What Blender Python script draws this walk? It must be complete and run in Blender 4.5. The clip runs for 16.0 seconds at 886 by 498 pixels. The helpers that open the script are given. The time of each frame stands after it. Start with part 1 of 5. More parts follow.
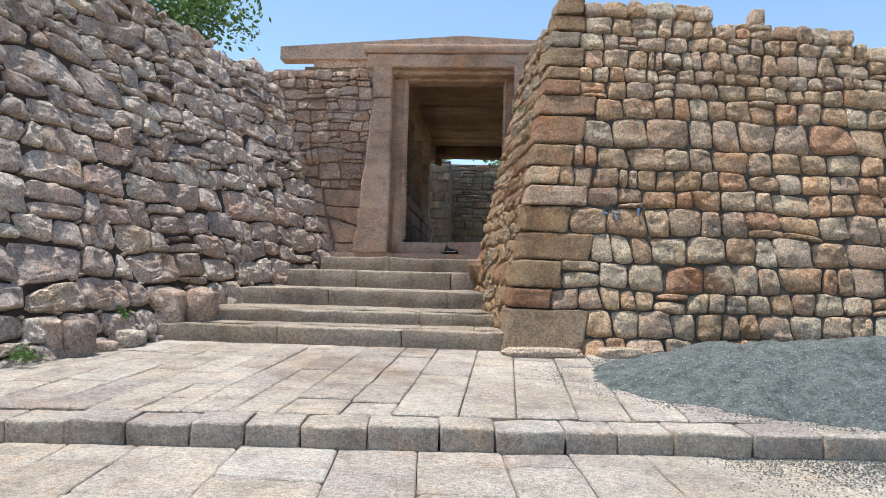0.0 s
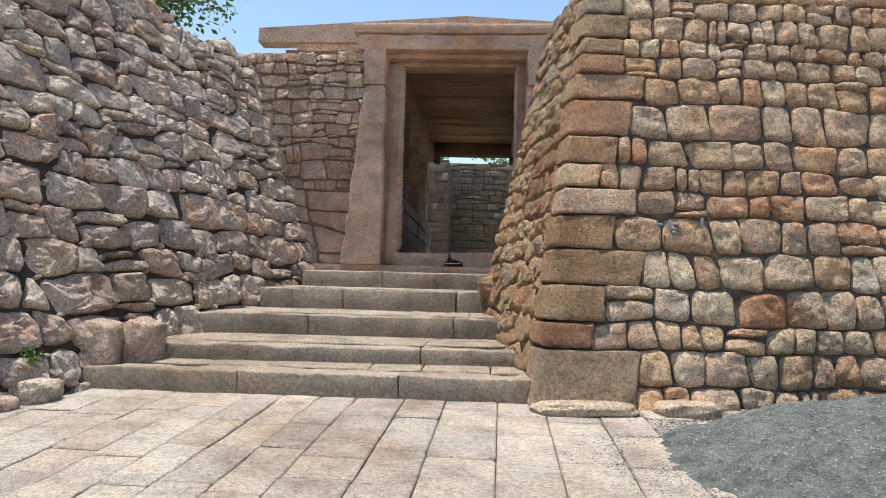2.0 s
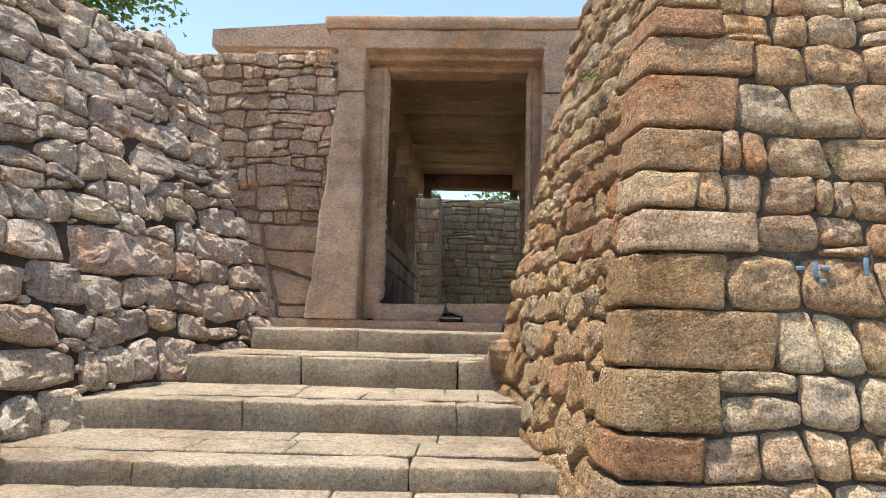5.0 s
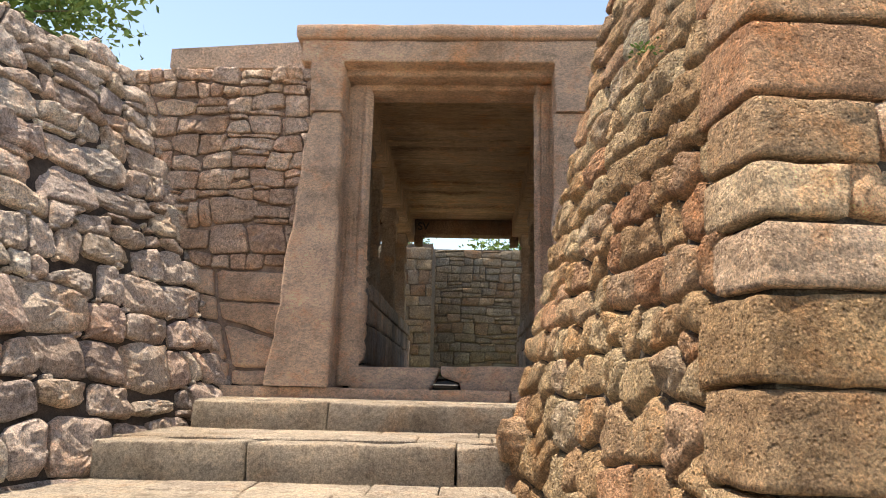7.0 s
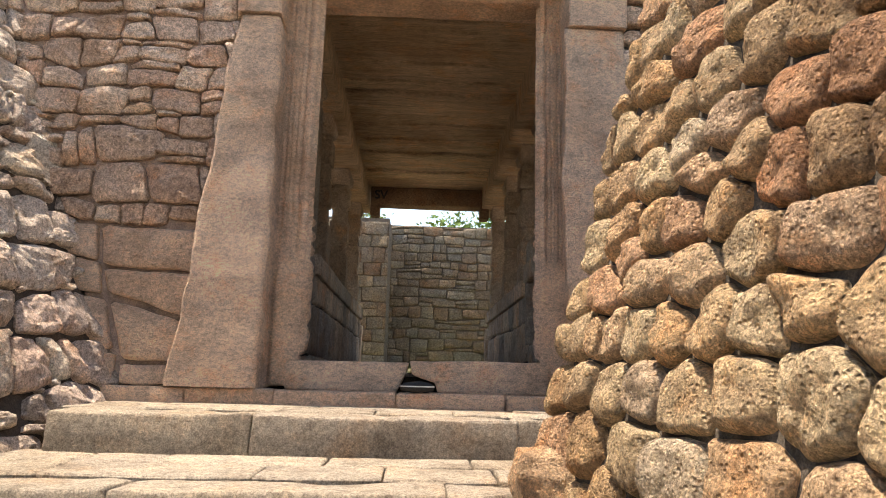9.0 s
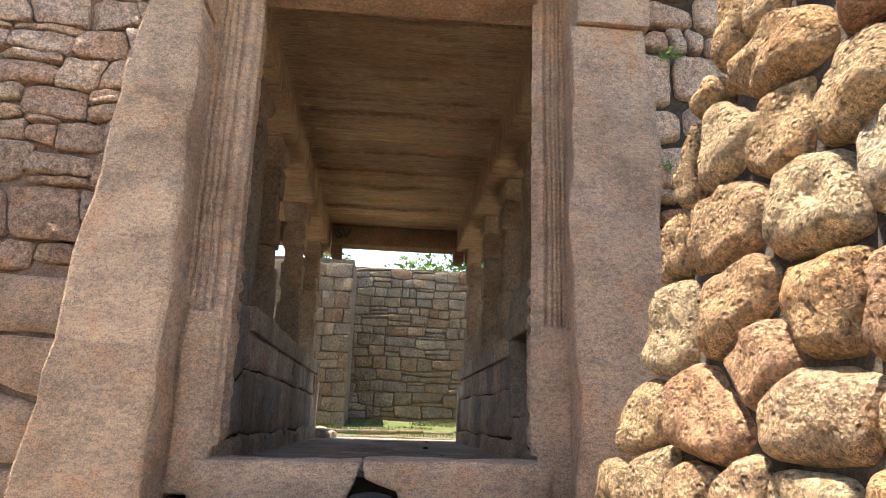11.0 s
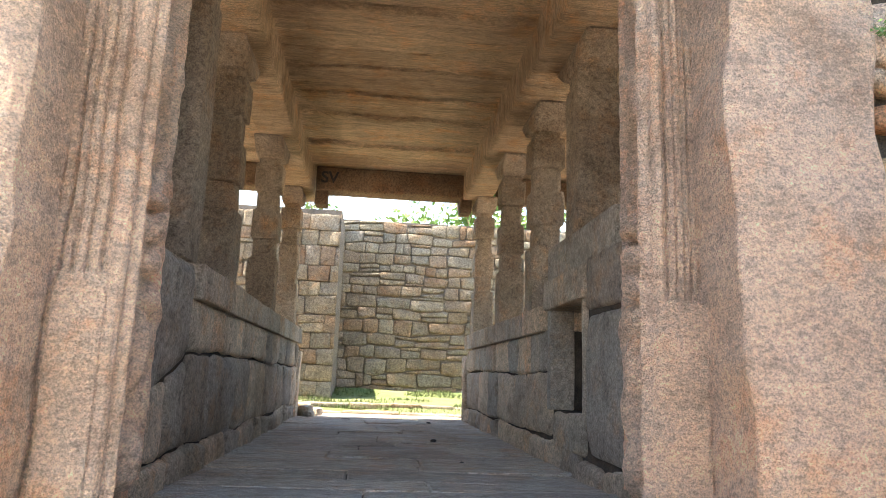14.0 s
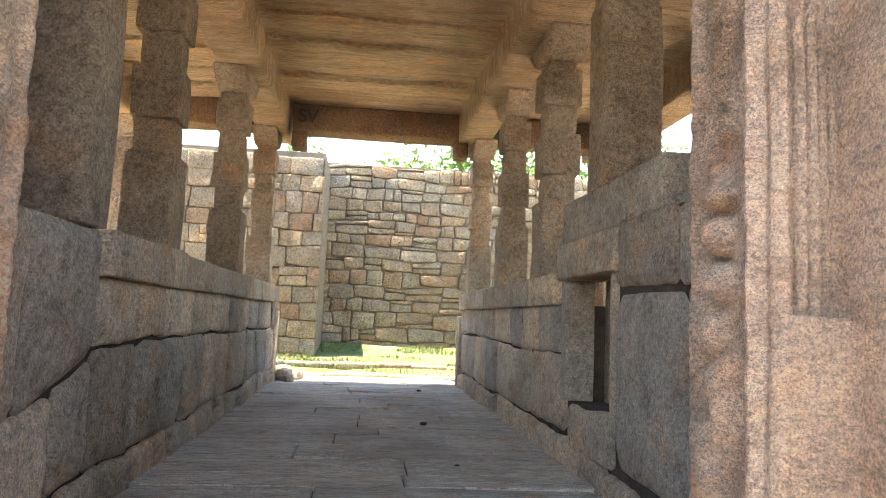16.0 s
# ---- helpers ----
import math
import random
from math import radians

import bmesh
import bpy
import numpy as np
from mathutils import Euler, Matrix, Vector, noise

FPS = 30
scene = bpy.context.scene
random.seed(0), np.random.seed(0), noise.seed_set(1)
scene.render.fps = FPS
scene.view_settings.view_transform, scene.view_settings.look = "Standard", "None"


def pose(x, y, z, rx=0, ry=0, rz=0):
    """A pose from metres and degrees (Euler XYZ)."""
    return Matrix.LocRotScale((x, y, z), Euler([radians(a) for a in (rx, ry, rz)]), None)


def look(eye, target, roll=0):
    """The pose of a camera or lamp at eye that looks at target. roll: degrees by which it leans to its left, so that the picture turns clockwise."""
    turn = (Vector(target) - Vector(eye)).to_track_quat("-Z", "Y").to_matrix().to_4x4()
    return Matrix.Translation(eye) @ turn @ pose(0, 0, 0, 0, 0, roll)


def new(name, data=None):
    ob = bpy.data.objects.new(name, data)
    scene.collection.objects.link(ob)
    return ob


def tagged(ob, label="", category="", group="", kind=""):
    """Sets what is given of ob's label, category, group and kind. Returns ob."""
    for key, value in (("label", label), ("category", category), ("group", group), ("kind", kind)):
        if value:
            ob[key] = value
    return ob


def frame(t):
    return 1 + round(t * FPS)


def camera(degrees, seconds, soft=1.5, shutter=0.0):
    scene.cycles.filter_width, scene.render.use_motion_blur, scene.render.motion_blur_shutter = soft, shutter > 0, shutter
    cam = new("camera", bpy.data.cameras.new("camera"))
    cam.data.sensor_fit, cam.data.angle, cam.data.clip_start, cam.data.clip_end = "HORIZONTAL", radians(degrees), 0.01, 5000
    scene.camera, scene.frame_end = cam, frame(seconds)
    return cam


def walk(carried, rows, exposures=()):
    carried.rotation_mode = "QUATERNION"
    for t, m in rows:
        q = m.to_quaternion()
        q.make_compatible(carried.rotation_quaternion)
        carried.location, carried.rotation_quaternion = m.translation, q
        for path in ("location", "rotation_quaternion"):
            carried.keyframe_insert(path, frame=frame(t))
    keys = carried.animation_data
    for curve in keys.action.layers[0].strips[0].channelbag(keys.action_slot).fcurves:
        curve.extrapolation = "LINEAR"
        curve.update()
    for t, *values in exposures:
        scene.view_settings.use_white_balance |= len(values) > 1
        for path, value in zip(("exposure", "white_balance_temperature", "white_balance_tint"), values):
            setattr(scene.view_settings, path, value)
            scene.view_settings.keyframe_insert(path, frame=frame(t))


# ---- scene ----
cam = camera(65.2, 16.0, 0.9)
PATH = [
    (0, (-0.209, 0.181, 1.455), (-0.355, 2.172, 1.577), 1.6),
    (0.5, (-0.288, 0.667, 1.596), (-0.43, 2.658, 1.718), 1.7),
    (1, (-0.428, 1.163, 1.618), (-0.566, 3.154, 1.74), 1.6),
    (1.5, (-0.479, 1.709, 1.661), (-0.612, 3.701, 1.782), 1.6),
    (2, (-0.528, 2.259, 1.81), (-0.656, 4.251, 1.931), 1.6),
    (2.5, (-0.597, 2.765, 1.863), (-0.721, 4.757, 1.987), 1.6),
    (3, (-0.603, 3.288, 1.878), (-0.722, 5.281, 2.004), 1.5),
    (3.5, (-0.612, 3.786, 1.935), (-0.726, 5.778, 2.066), 1.6),
    (4, (-0.661, 4.235, 2.023), (-0.771, 6.226, 2.172), 1.6),
    (4.5, (-0.74, 4.623, 2.052), (-0.844, 6.613, 2.218), 1.6),
    (5, (-0.812, 5.129, 2.095), (-0.908, 7.112, 2.339), 1.5),
    (5.2, (-0.837, 5.332, 2.105), (-0.928, 7.308, 2.398), 1.4),
    (7.3, (-0.919, 7.266, 2.279), (-0.992, 9.223, 2.682), 1.2),
    (7.5, (-0.939, 7.474, 2.288), (-1.004, 9.432, 2.691), 1.2),
    (8, (-1.006, 8.044, 2.276), (-1.022, 10.006, 2.665), 1.4),
    (8.5, (-1.111, 8.643, 2.299), (-1.082, 10.607, 2.671), 1.5),
    (9, (-1.186, 9.168, 2.41), (-1.12, 11.134, 2.776), 1.6),
    (9.5, (-1.144, 9.667, 2.501), (-1.039, 11.62, 2.919), 1.4),
    (9.7, (-1.122, 9.816, 2.595), (-1.0, 11.755, 3.07), 1.5),
    (11.8, (-1.129, 11.269, 2.85), (-0.974, 13.204, 3.333), 2.0),
    (12, (-1.166, 11.405, 2.86), (-1.006, 13.345, 3.319), 2.0),
    (12.5, (-1.203, 11.717, 2.914), (-1.034, 13.661, 3.348), 1.9),
    (13, (-1.213, 12.135, 3.019), (-1.038, 14.081, 3.445), 1.9),
    (13.5, (-1.239, 12.434, 3.081), (-1.054, 14.385, 3.483), 2.0),
    (14, (-1.26, 12.749, 3.151), (-1.068, 14.706, 3.514), 2.1),
    (14.5, (-1.251, 13.049, 3.164), (-1.051, 15.008, 3.51), 2.0),
    (15, (-1.171, 13.389, 3.36), (-0.967, 15.35, 3.697), 2.1),
    (15.5, (-1.153, 13.632, 3.399), (-0.942, 15.603, 3.665), 2.1),
    (16, (-1.148, 13.882, 3.464), (-0.927, 15.859, 3.663), 2.3),
]
EXPOSURES = [(0, 0.5, 6050, 10), (3.5, 0.72, 6750, 10), (5, 0.95, 6950, 10), (7.5, 1.08, 7600, 15), (9, 1.35, 7600, 15), (12, 2.05, 7200, 13), (13.5, 2.7, 7050, 10), (16, 3.25, 7400, 9)]
walk(cam, [(t, look(eye, target, roll)) for t, eye, target, roll in PATH], EXPOSURES)

# ---- light ----
SUN = Vector((-0.23, 0.0, 0.97)).normalized()
world = bpy.data.worlds.new("world")
scene.world = world
world.use_nodes = True
wn = world.node_tree
sky = wn.nodes.new("ShaderNodeTexSky")
sky.sky_type = "NISHITA"
sky.sun_disc = False
sky.sun_elevation = math.asin(SUN.z)
sky.sun_rotation = math.atan2(SUN.x, SUN.y)
sky.air_density, sky.dust_density, sky.ozone_density = 1.25, 0.2, 1.3
wn.links.new(sky.outputs[0], wn.nodes["Background"].inputs[0])
wn.nodes["Background"].inputs[1].default_value = 0.14
sun = new("sun", bpy.data.lights.new("sun", "SUN"))
sun.data.energy, sun.data.angle, sun.data.color = 5.0, radians(0.53), (1.0, 0.955, 0.88)
sun.matrix_world = look(SUN * 60, (0, 0, 0))

# ---- materials ----


def material(name, rough=0.9, metal=0.0):
    m = bpy.data.materials.new(name)
    m.use_nodes = True
    p = m.node_tree.nodes["Principled BSDF"]
    p.inputs["Roughness"].default_value, p.inputs["Metallic"].default_value = rough, metal
    p.inputs["Specular IOR Level"].default_value = 0.25
    return m, m.node_tree, p


def node(nt, kind, **values):
    n = nt.nodes.new("ShaderNode" + kind)
    for k, v in values.items():
        n.inputs[k].default_value = v
    return n


def ramp(nt, fac, stops):
    r = nt.nodes.new("ShaderNodeValToRGB")
    e = r.color_ramp.elements
    while len(e) < len(stops):
        e.new(0.5)
    for k, (at, c) in zip(e, stops):
        k.position, k.color = at, (*c, 1)
    nt.links.new(fac, r.inputs[0])
    return r.outputs[0]


def mixed(nt, kind, fac, a, b):
    m = nt.nodes.new("ShaderNodeMix")
    m.data_type, m.blend_type = "RGBA", kind
    for socket, v in ((m.inputs[0], fac), (m.inputs[6], a), (m.inputs[7], b)):
        if hasattr(v, "links"):
            nt.links.new(v, socket)
        elif isinstance(v, tuple):
            socket.default_value = (*v, 1)
        else:
            socket.default_value = v
    return m.outputs[2]


def noised(nt, scale, detail=4, rough=0.6, stretch=None, warp=0.0):
    """Noise in metres of the world; stretch squeezes the axes."""
    g = nt.nodes.new("ShaderNodeNewGeometry")
    pos = g.outputs["Position"]
    if stretch:
        mp = nt.nodes.new("ShaderNodeMapping")
        mp.inputs["Scale"].default_value = stretch
        nt.links.new(pos, mp.inputs[0])
        pos = mp.outputs[0]
    n = node(nt, "TexNoise", Scale=scale, Detail=detail, Roughness=rough, Distortion=warp)
    nt.links.new(pos, n.inputs["Vector"])
    return n.outputs["Fac"]


def stone(name, colours, grain=1.0, bump=1.0, pits=0.35, stain=0.5, dark=(0.06, 0.05, 0.045), stretch=None, rough=0.9, speckle=0.85, rusty=1.0):
    """Hewn granite: a tone for each block, mottling, stains, speckle and tooled relief."""
    m, nt, p = material(name, rough)
    info = nt.nodes.new("ShaderNodeObjectInfo")
    geo = nt.nodes.new("ShaderNodeNewGeometry")
    add = nt.nodes.new("ShaderNodeMath")
    add.operation = "ADD"
    nt.links.new(info.outputs["Random"], add.inputs[0])
    nt.links.new(geo.outputs["Random Per Island"], add.inputs[1])
    frac = nt.nodes.new("ShaderNodeMath")
    frac.operation = "FRACT"
    nt.links.new(add.outputs[0], frac.inputs[0])
    k = len(colours)
    tone = ramp(nt, frac.outputs[0], [(i / max(1, k - 1), c) for i, c in enumerate(colours)])
    mott = ramp(nt, noised(nt, 2.6 * grain, 6, 0.7, stretch, 0.1), [(0.28, (0.62, 0.58, 0.56)), (0.5, (1, 1, 1)), (0.75, (1.28, 1.22, 1.12))])
    col = mixed(nt, "MULTIPLY", 0.85, tone, mott)
    rust = ramp(nt, noised(nt, 1.7 * grain, 5, 0.75, None, 0.15), [(0.52, (0, 0, 0)), (0.72, (rusty, rusty, rusty))])
    col = mixed(nt, "MULTIPLY", rust, col, (1.12, 0.86, 0.66))
    blot = ramp(nt, noised(nt, 5.0 * grain, 6, 0.75, stretch, 0.3), [(0.55, (0, 0, 0)), (0.74, (stain, stain, stain))])
    col = mixed(nt, "MIX", blot, col, mixed(nt, "MULTIPLY", 0.75, col, dark))
    speck = ramp(nt, noised(nt, 75 * grain, 3, 0.7), [(0.34, (0.52, 0.48, 0.45)), (0.5, (1.08, 1.07, 1.05)), (0.66, (1.6, 1.57, 1.5))])
    col = mixed(nt, "MULTIPLY", speckle, col, speck)
    patch = ramp(nt, noised(nt, 24 * grain, 4, 0.75, stretch), [(0.36, (0.58, 0.53, 0.50)), (0.5, (1.06, 1.05, 1.03)), (0.64, (1.45, 1.4, 1.32))])
    col = mixed(nt, "MULTIPLY", speckle, col, patch)
    broad = ramp(nt, noised(nt, 0.55 * grain, 4, 0.65, None, 0.2), [(0.36, (0.72, 0.66, 0.60)), (0.5, (1, 1, 1)), (0.66, (1.16, 1.14, 1.12))])
    col = mixed(nt, "MULTIPLY", 0.8, col, broad)
    nt.links.new(col, p.inputs["Base Color"])
    coarse = noised(nt, 9 * grain, 6, 0.7, stretch, 0.2)
    fine = noised(nt, 55 * grain, 4, 0.75, stretch)
    vor = node(nt, "TexVoronoi", Scale=30 * grain)
    nt.links.new(geo.outputs["Position"], vor.inputs["Vector"])
    pit = ramp(nt, vor.outputs["Distance"], [(0.0, (0, 0, 0)), (0.35, (1, 1, 1))])
    b1 = node(nt, "Bump", Strength=0.75 * bump, Distance=0.09)
    nt.links.new(coarse, b1.inputs["Height"])
    b2 = node(nt, "Bump", Strength=1.0 * bump, Distance=0.04)
    nt.links.new(fine, b2.inputs["Height"])
    nt.links.new(b1.outputs[0], b2.inputs["Normal"])
    b3 = node(nt, "Bump", Strength=pits * bump, Distance=0.012)
    nt.links.new(pit, b3.inputs["Height"])
    nt.links.new(b2.outputs[0], b3.inputs["Normal"])
    nt.links.new(b3.outputs[0], p.inputs["Normal"])
    return m


def plain(name, a, b, scale=6.0, bump=0.4, rough=0.95, fine=60.0):
    m, nt, p = material(name, rough)
    col = ramp(nt, noised(nt, scale, 6, 0.7, None, 0.3), [(0.3, a), (0.7, b)])
    speck = ramp(nt, noised(nt, fine * 2, 2, 0.7), [(0.35, (0.45, 0.45, 0.45)), (0.65, (1.5, 1.5, 1.5))])
    nt.links.new(mixed(nt, "MULTIPLY", 0.7, col, speck), p.inputs["Base Color"])
    b1 = node(nt, "Bump", Strength=bump, Distance=0.03)
    nt.links.new(noised(nt, fine, 5, 0.75), b1.inputs["Height"])
    nt.links.new(b1.outputs[0], p.inputs["Normal"])
    return m


M_LEFT = stone("purplish_rubble", [(0.30, 0.25, 0.235), (0.70, 0.635, 0.55), (0.464, 0.383, 0.333), (0.585, 0.494, 0.423), (0.423, 0.353, 0.323), (0.622, 0.554, 0.464), (0.504, 0.383, 0.323), (0.605, 0.524, 0.464), (0.554, 0.454, 0.353)], 1.0, 0.95, 0.3, 0.5)
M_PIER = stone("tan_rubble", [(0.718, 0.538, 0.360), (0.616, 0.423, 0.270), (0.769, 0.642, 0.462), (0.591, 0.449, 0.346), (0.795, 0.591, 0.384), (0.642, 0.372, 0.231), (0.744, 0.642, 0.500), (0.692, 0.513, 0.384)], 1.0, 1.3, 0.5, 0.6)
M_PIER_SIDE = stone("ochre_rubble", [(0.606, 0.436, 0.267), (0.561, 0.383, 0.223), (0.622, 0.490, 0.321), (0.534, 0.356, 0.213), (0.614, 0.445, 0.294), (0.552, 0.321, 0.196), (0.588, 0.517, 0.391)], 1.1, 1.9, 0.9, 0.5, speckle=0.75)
M_GATE = stone("pink_granite", [(0.78, 0.575, 0.435), (0.80, 0.595, 0.45), (0.73, 0.52, 0.385), (0.78, 0.59, 0.46)], 1.3, 1.2, 0.35, 0.3, (0.10, 0.075, 0.06), (0.8, 0.8, 1.4), 0.9, 0.55)
M_FRONT = stone("brown_rubble", [(0.640, 0.481, 0.382), (0.567, 0.443, 0.370), (0.702, 0.554, 0.443), (0.530, 0.407, 0.332), (0.616, 0.419, 0.320)], 1.0, 1.0, 0.3, 0.6)
M_PAVE = stone("pale_paving", [(0.45, 0.40, 0.34), (0.50, 0.445, 0.375), (0.40, 0.355, 0.315), (0.46, 0.395, 0.32), (0.50, 0.46, 0.40)], 1.1, 0.8, 0.35, 0.55, speckle=0.6, rusty=0.5)
M_BED = plain("sandy_joint", (0.10, 0.08, 0.06), (0.22, 0.17, 0.13), 5, 0.6)
M_STEP = stone("step_granite", [(0.455, 0.395, 0.316), (0.493, 0.432, 0.349), (0.418, 0.362, 0.297), (0.464, 0.395, 0.307)], 1.2, 1.0, 0.45, 0.7, speckle=0.7, rusty=0.6)
# much darker brown than the ceiling slabs, for crossbeams and corbels
M_BEAM = stone("deep_brown_granite", [(0.136, 0.093, 0.064), (0.168, 0.112, 0.072)], 1.2, 0.8, 0.3, 0.6)
M_BLUE = plain("blue_paint", (0.12, 0.22, 0.34), (0.2, 0.3, 0.4), 9, 0.2)
M_BLACK = plain("black_paint", (0.02, 0.02, 0.02), (0.04, 0.035, 0.03), 9, 0.2)
M_FAR = stone("far_masonry", [(0.235, 0.192, 0.136), (0.205, 0.162, 0.117), (0.197, 0.171, 0.136), (0.255, 0.219, 0.166), (0.215, 0.147, 0.098), (0.226, 0.201, 0.166)], 1.0, 0.9, 0.3, 0.5)
M_PILLAR = stone("dark_granite", [(0.396, 0.316, 0.245), (0.339, 0.274, 0.217), (0.434, 0.348, 0.269)], 1.2, 1.1, 0.5, 0.6, speckle=0.7)
M_HALL = stone("hall_granite", [(0.25, 0.215, 0.19), (0.60, 0.475, 0.355), (0.41, 0.355, 0.295), (0.64, 0.52, 0.40), (0.46, 0.38, 0.30), (0.35, 0.31, 0.275), (0.60, 0.46, 0.335)], 1.2, 0.9, 0.4, 0.8, speckle=0.65)
M_CEIL = stone("ceiling_slab", [(0.626, 0.464, 0.308), (0.540, 0.400, 0.275), (0.659, 0.497, 0.329), (0.497, 0.356, 0.243)], 1.2, 1.5, 0.2, 0.85, (0.08, 0.05, 0.03), (0.35, 2.4, 1.0), speckle=0.6)
M_FLOOR = stone("worn_floor", [(0.345, 0.310, 0.276), (0.391, 0.345, 0.299), (0.310, 0.287, 0.265)], 1.2, 0.6, 0.25, 0.5, (0.05, 0.05, 0.05), (0.4, 2.0, 1.0), 0.75)
M_MORTAR = plain("joint_earth", (0.03, 0.022, 0.017), (0.11, 0.08, 0.06), 7, 0.8)
M_JOINT = plain("lichened_mortar", (0.045, 0.036, 0.028), (0.19, 0.155, 0.12), 8, 1.0)
M_PLASTER = plain("pink_mortar", (0.12, 0.085, 0.07), (0.36, 0.26, 0.21), 5, 0.5)
M_GRAVEL = plain("grey_stone_dust", (0.05, 0.060, 0.053), (0.17, 0.18, 0.162), 7, 1.0, 0.95, 26)
M_GRIT = plain("grey_grit", (0.12, 0.13, 0.13), (0.36, 0.37, 0.36), 30, 0.4, 0.9, 70)
# earth lightened to act as a reflector that brightens the hall
M_EARTH = plain("bounce_earth", (0.44, 0.36, 0.27), (0.60, 0.51, 0.40), 1.5, 0.6)
M_GRASS = plain("grass_ground", (0.06, 0.10, 0.022), (0.17, 0.17, 0.075), 1.2, 0.8, 0.95, 50)
M_LEAF = plain("leaf", (0.07, 0.13, 0.03), (0.17, 0.26, 0.07), 3, 0.1, 0.7)
M_BARK = plain("bark", (0.10, 0.075, 0.05), (0.2, 0.15, 0.1), 9, 0.8)
# near-black that paints in the shade of the small chamber
M_DARK = plain("chamber_shade", (0.012, 0.01, 0.008), (0.03, 0.024, 0.02), 4, 0.4)
M_WHITE = plain("chalk_white", (0.5, 0.48, 0.45), (0.65, 0.63, 0.6), 8, 0.2)

# ---- building blocks ----
rnd = random.Random(7)


def mesh_object(name, verts, faces, mat, parent=None, smooth=False, label=""):
    me = bpy.data.meshes.new(name)
    me.from_pydata([tuple(v) for v in verts], [], faces)
    me.materials.append(mat)
    if smooth:
        me.polygons.foreach_set("use_smooth", [True] * len(me.polygons))
    me.update()
    ob = new(name, me)
    if parent is not None:
        ob.parent = parent
    if label:
        tagged(ob, label)
    return ob


def part(name, bm, mat, parent=None, label="", smooth=False):
    me = bpy.data.meshes.new(name)
    bm.to_mesh(me)
    bm.free()
    me.materials.append(mat)
    if smooth:
        me.polygons.foreach_set("use_smooth", [True] * len(me.polygons))
    ob = new(name, me)
    if parent is not None:
        ob.parent = parent
    if label:
        tagged(ob, label)
    return ob


def clip(poly, px, py, nx, ny):
    """The part of a convex polygon on the inner side of a line."""
    out = []
    for i, a in enumerate(poly):
        b = poly[(i + 1) % len(poly)]
        da = (a[0] - px) * nx + (a[1] - py) * ny
        db = (b[0] - px) * nx + (b[1] - py) * ny
        if da <= 0:
            out.append(a)
        if (da < 0 < db) or (db < 0 < da):
            t = da / (da - db)
            out.append((a[0] + (b[0] - a[0]) * t, a[1] + (b[1] - a[1]) * t))
    return out


def cells(bounds, seeds, squash):
    """Voronoi cells of the seeds inside a convex outline, u squeezed by squash."""
    pts = [(u / squash, v) for u, v in seeds]
    box = [(u / squash, v) for u, v in bounds]
    a = np.array(pts)
    made = []
    for i, p in enumerate(pts):
        d = ((a - a[i]) ** 2).sum(1)
        order = np.argsort(d)[1:22]
        poly = box
        for j in order:
            q = pts[j]
            poly = clip(poly, (p[0] + q[0]) / 2, (p[1] + q[1]) / 2, q[0] - p[0], q[1] - p[1])
            if len(poly) < 3:
                break
        if len(poly) >= 3:
            made.append(([(u * squash, v) for u, v in poly], (p[0] * squash, p[1])))
    return made


def courses(u0, u1, v0, v1, height, ratio=(1.0, 2.0), jitter=0.2, chink=0.0):
    """Seeds of rough courses; height(v) gives a course's height."""
    seeds, v = [], v0
    while v < v1:
        h = height(v) * rnd.uniform(0.8, 1.2)
        u = u0 - rnd.uniform(0, 0.8) * h
        while u < u1 + h:
            w = h * rnd.uniform(*ratio)
            seeds.append((u + w / 2 + rnd.uniform(-1, 1) * jitter * h * 0.5, v + h / 2 + rnd.uniform(-1, 1) * jitter * h))
            if rnd.random() < chink:
                seeds.append((u + w + rnd.uniform(-0.1, 0.1) * h, v + h * rnd.choice((0.02, 0.95))))
            u += w
        v += h
    return seeds


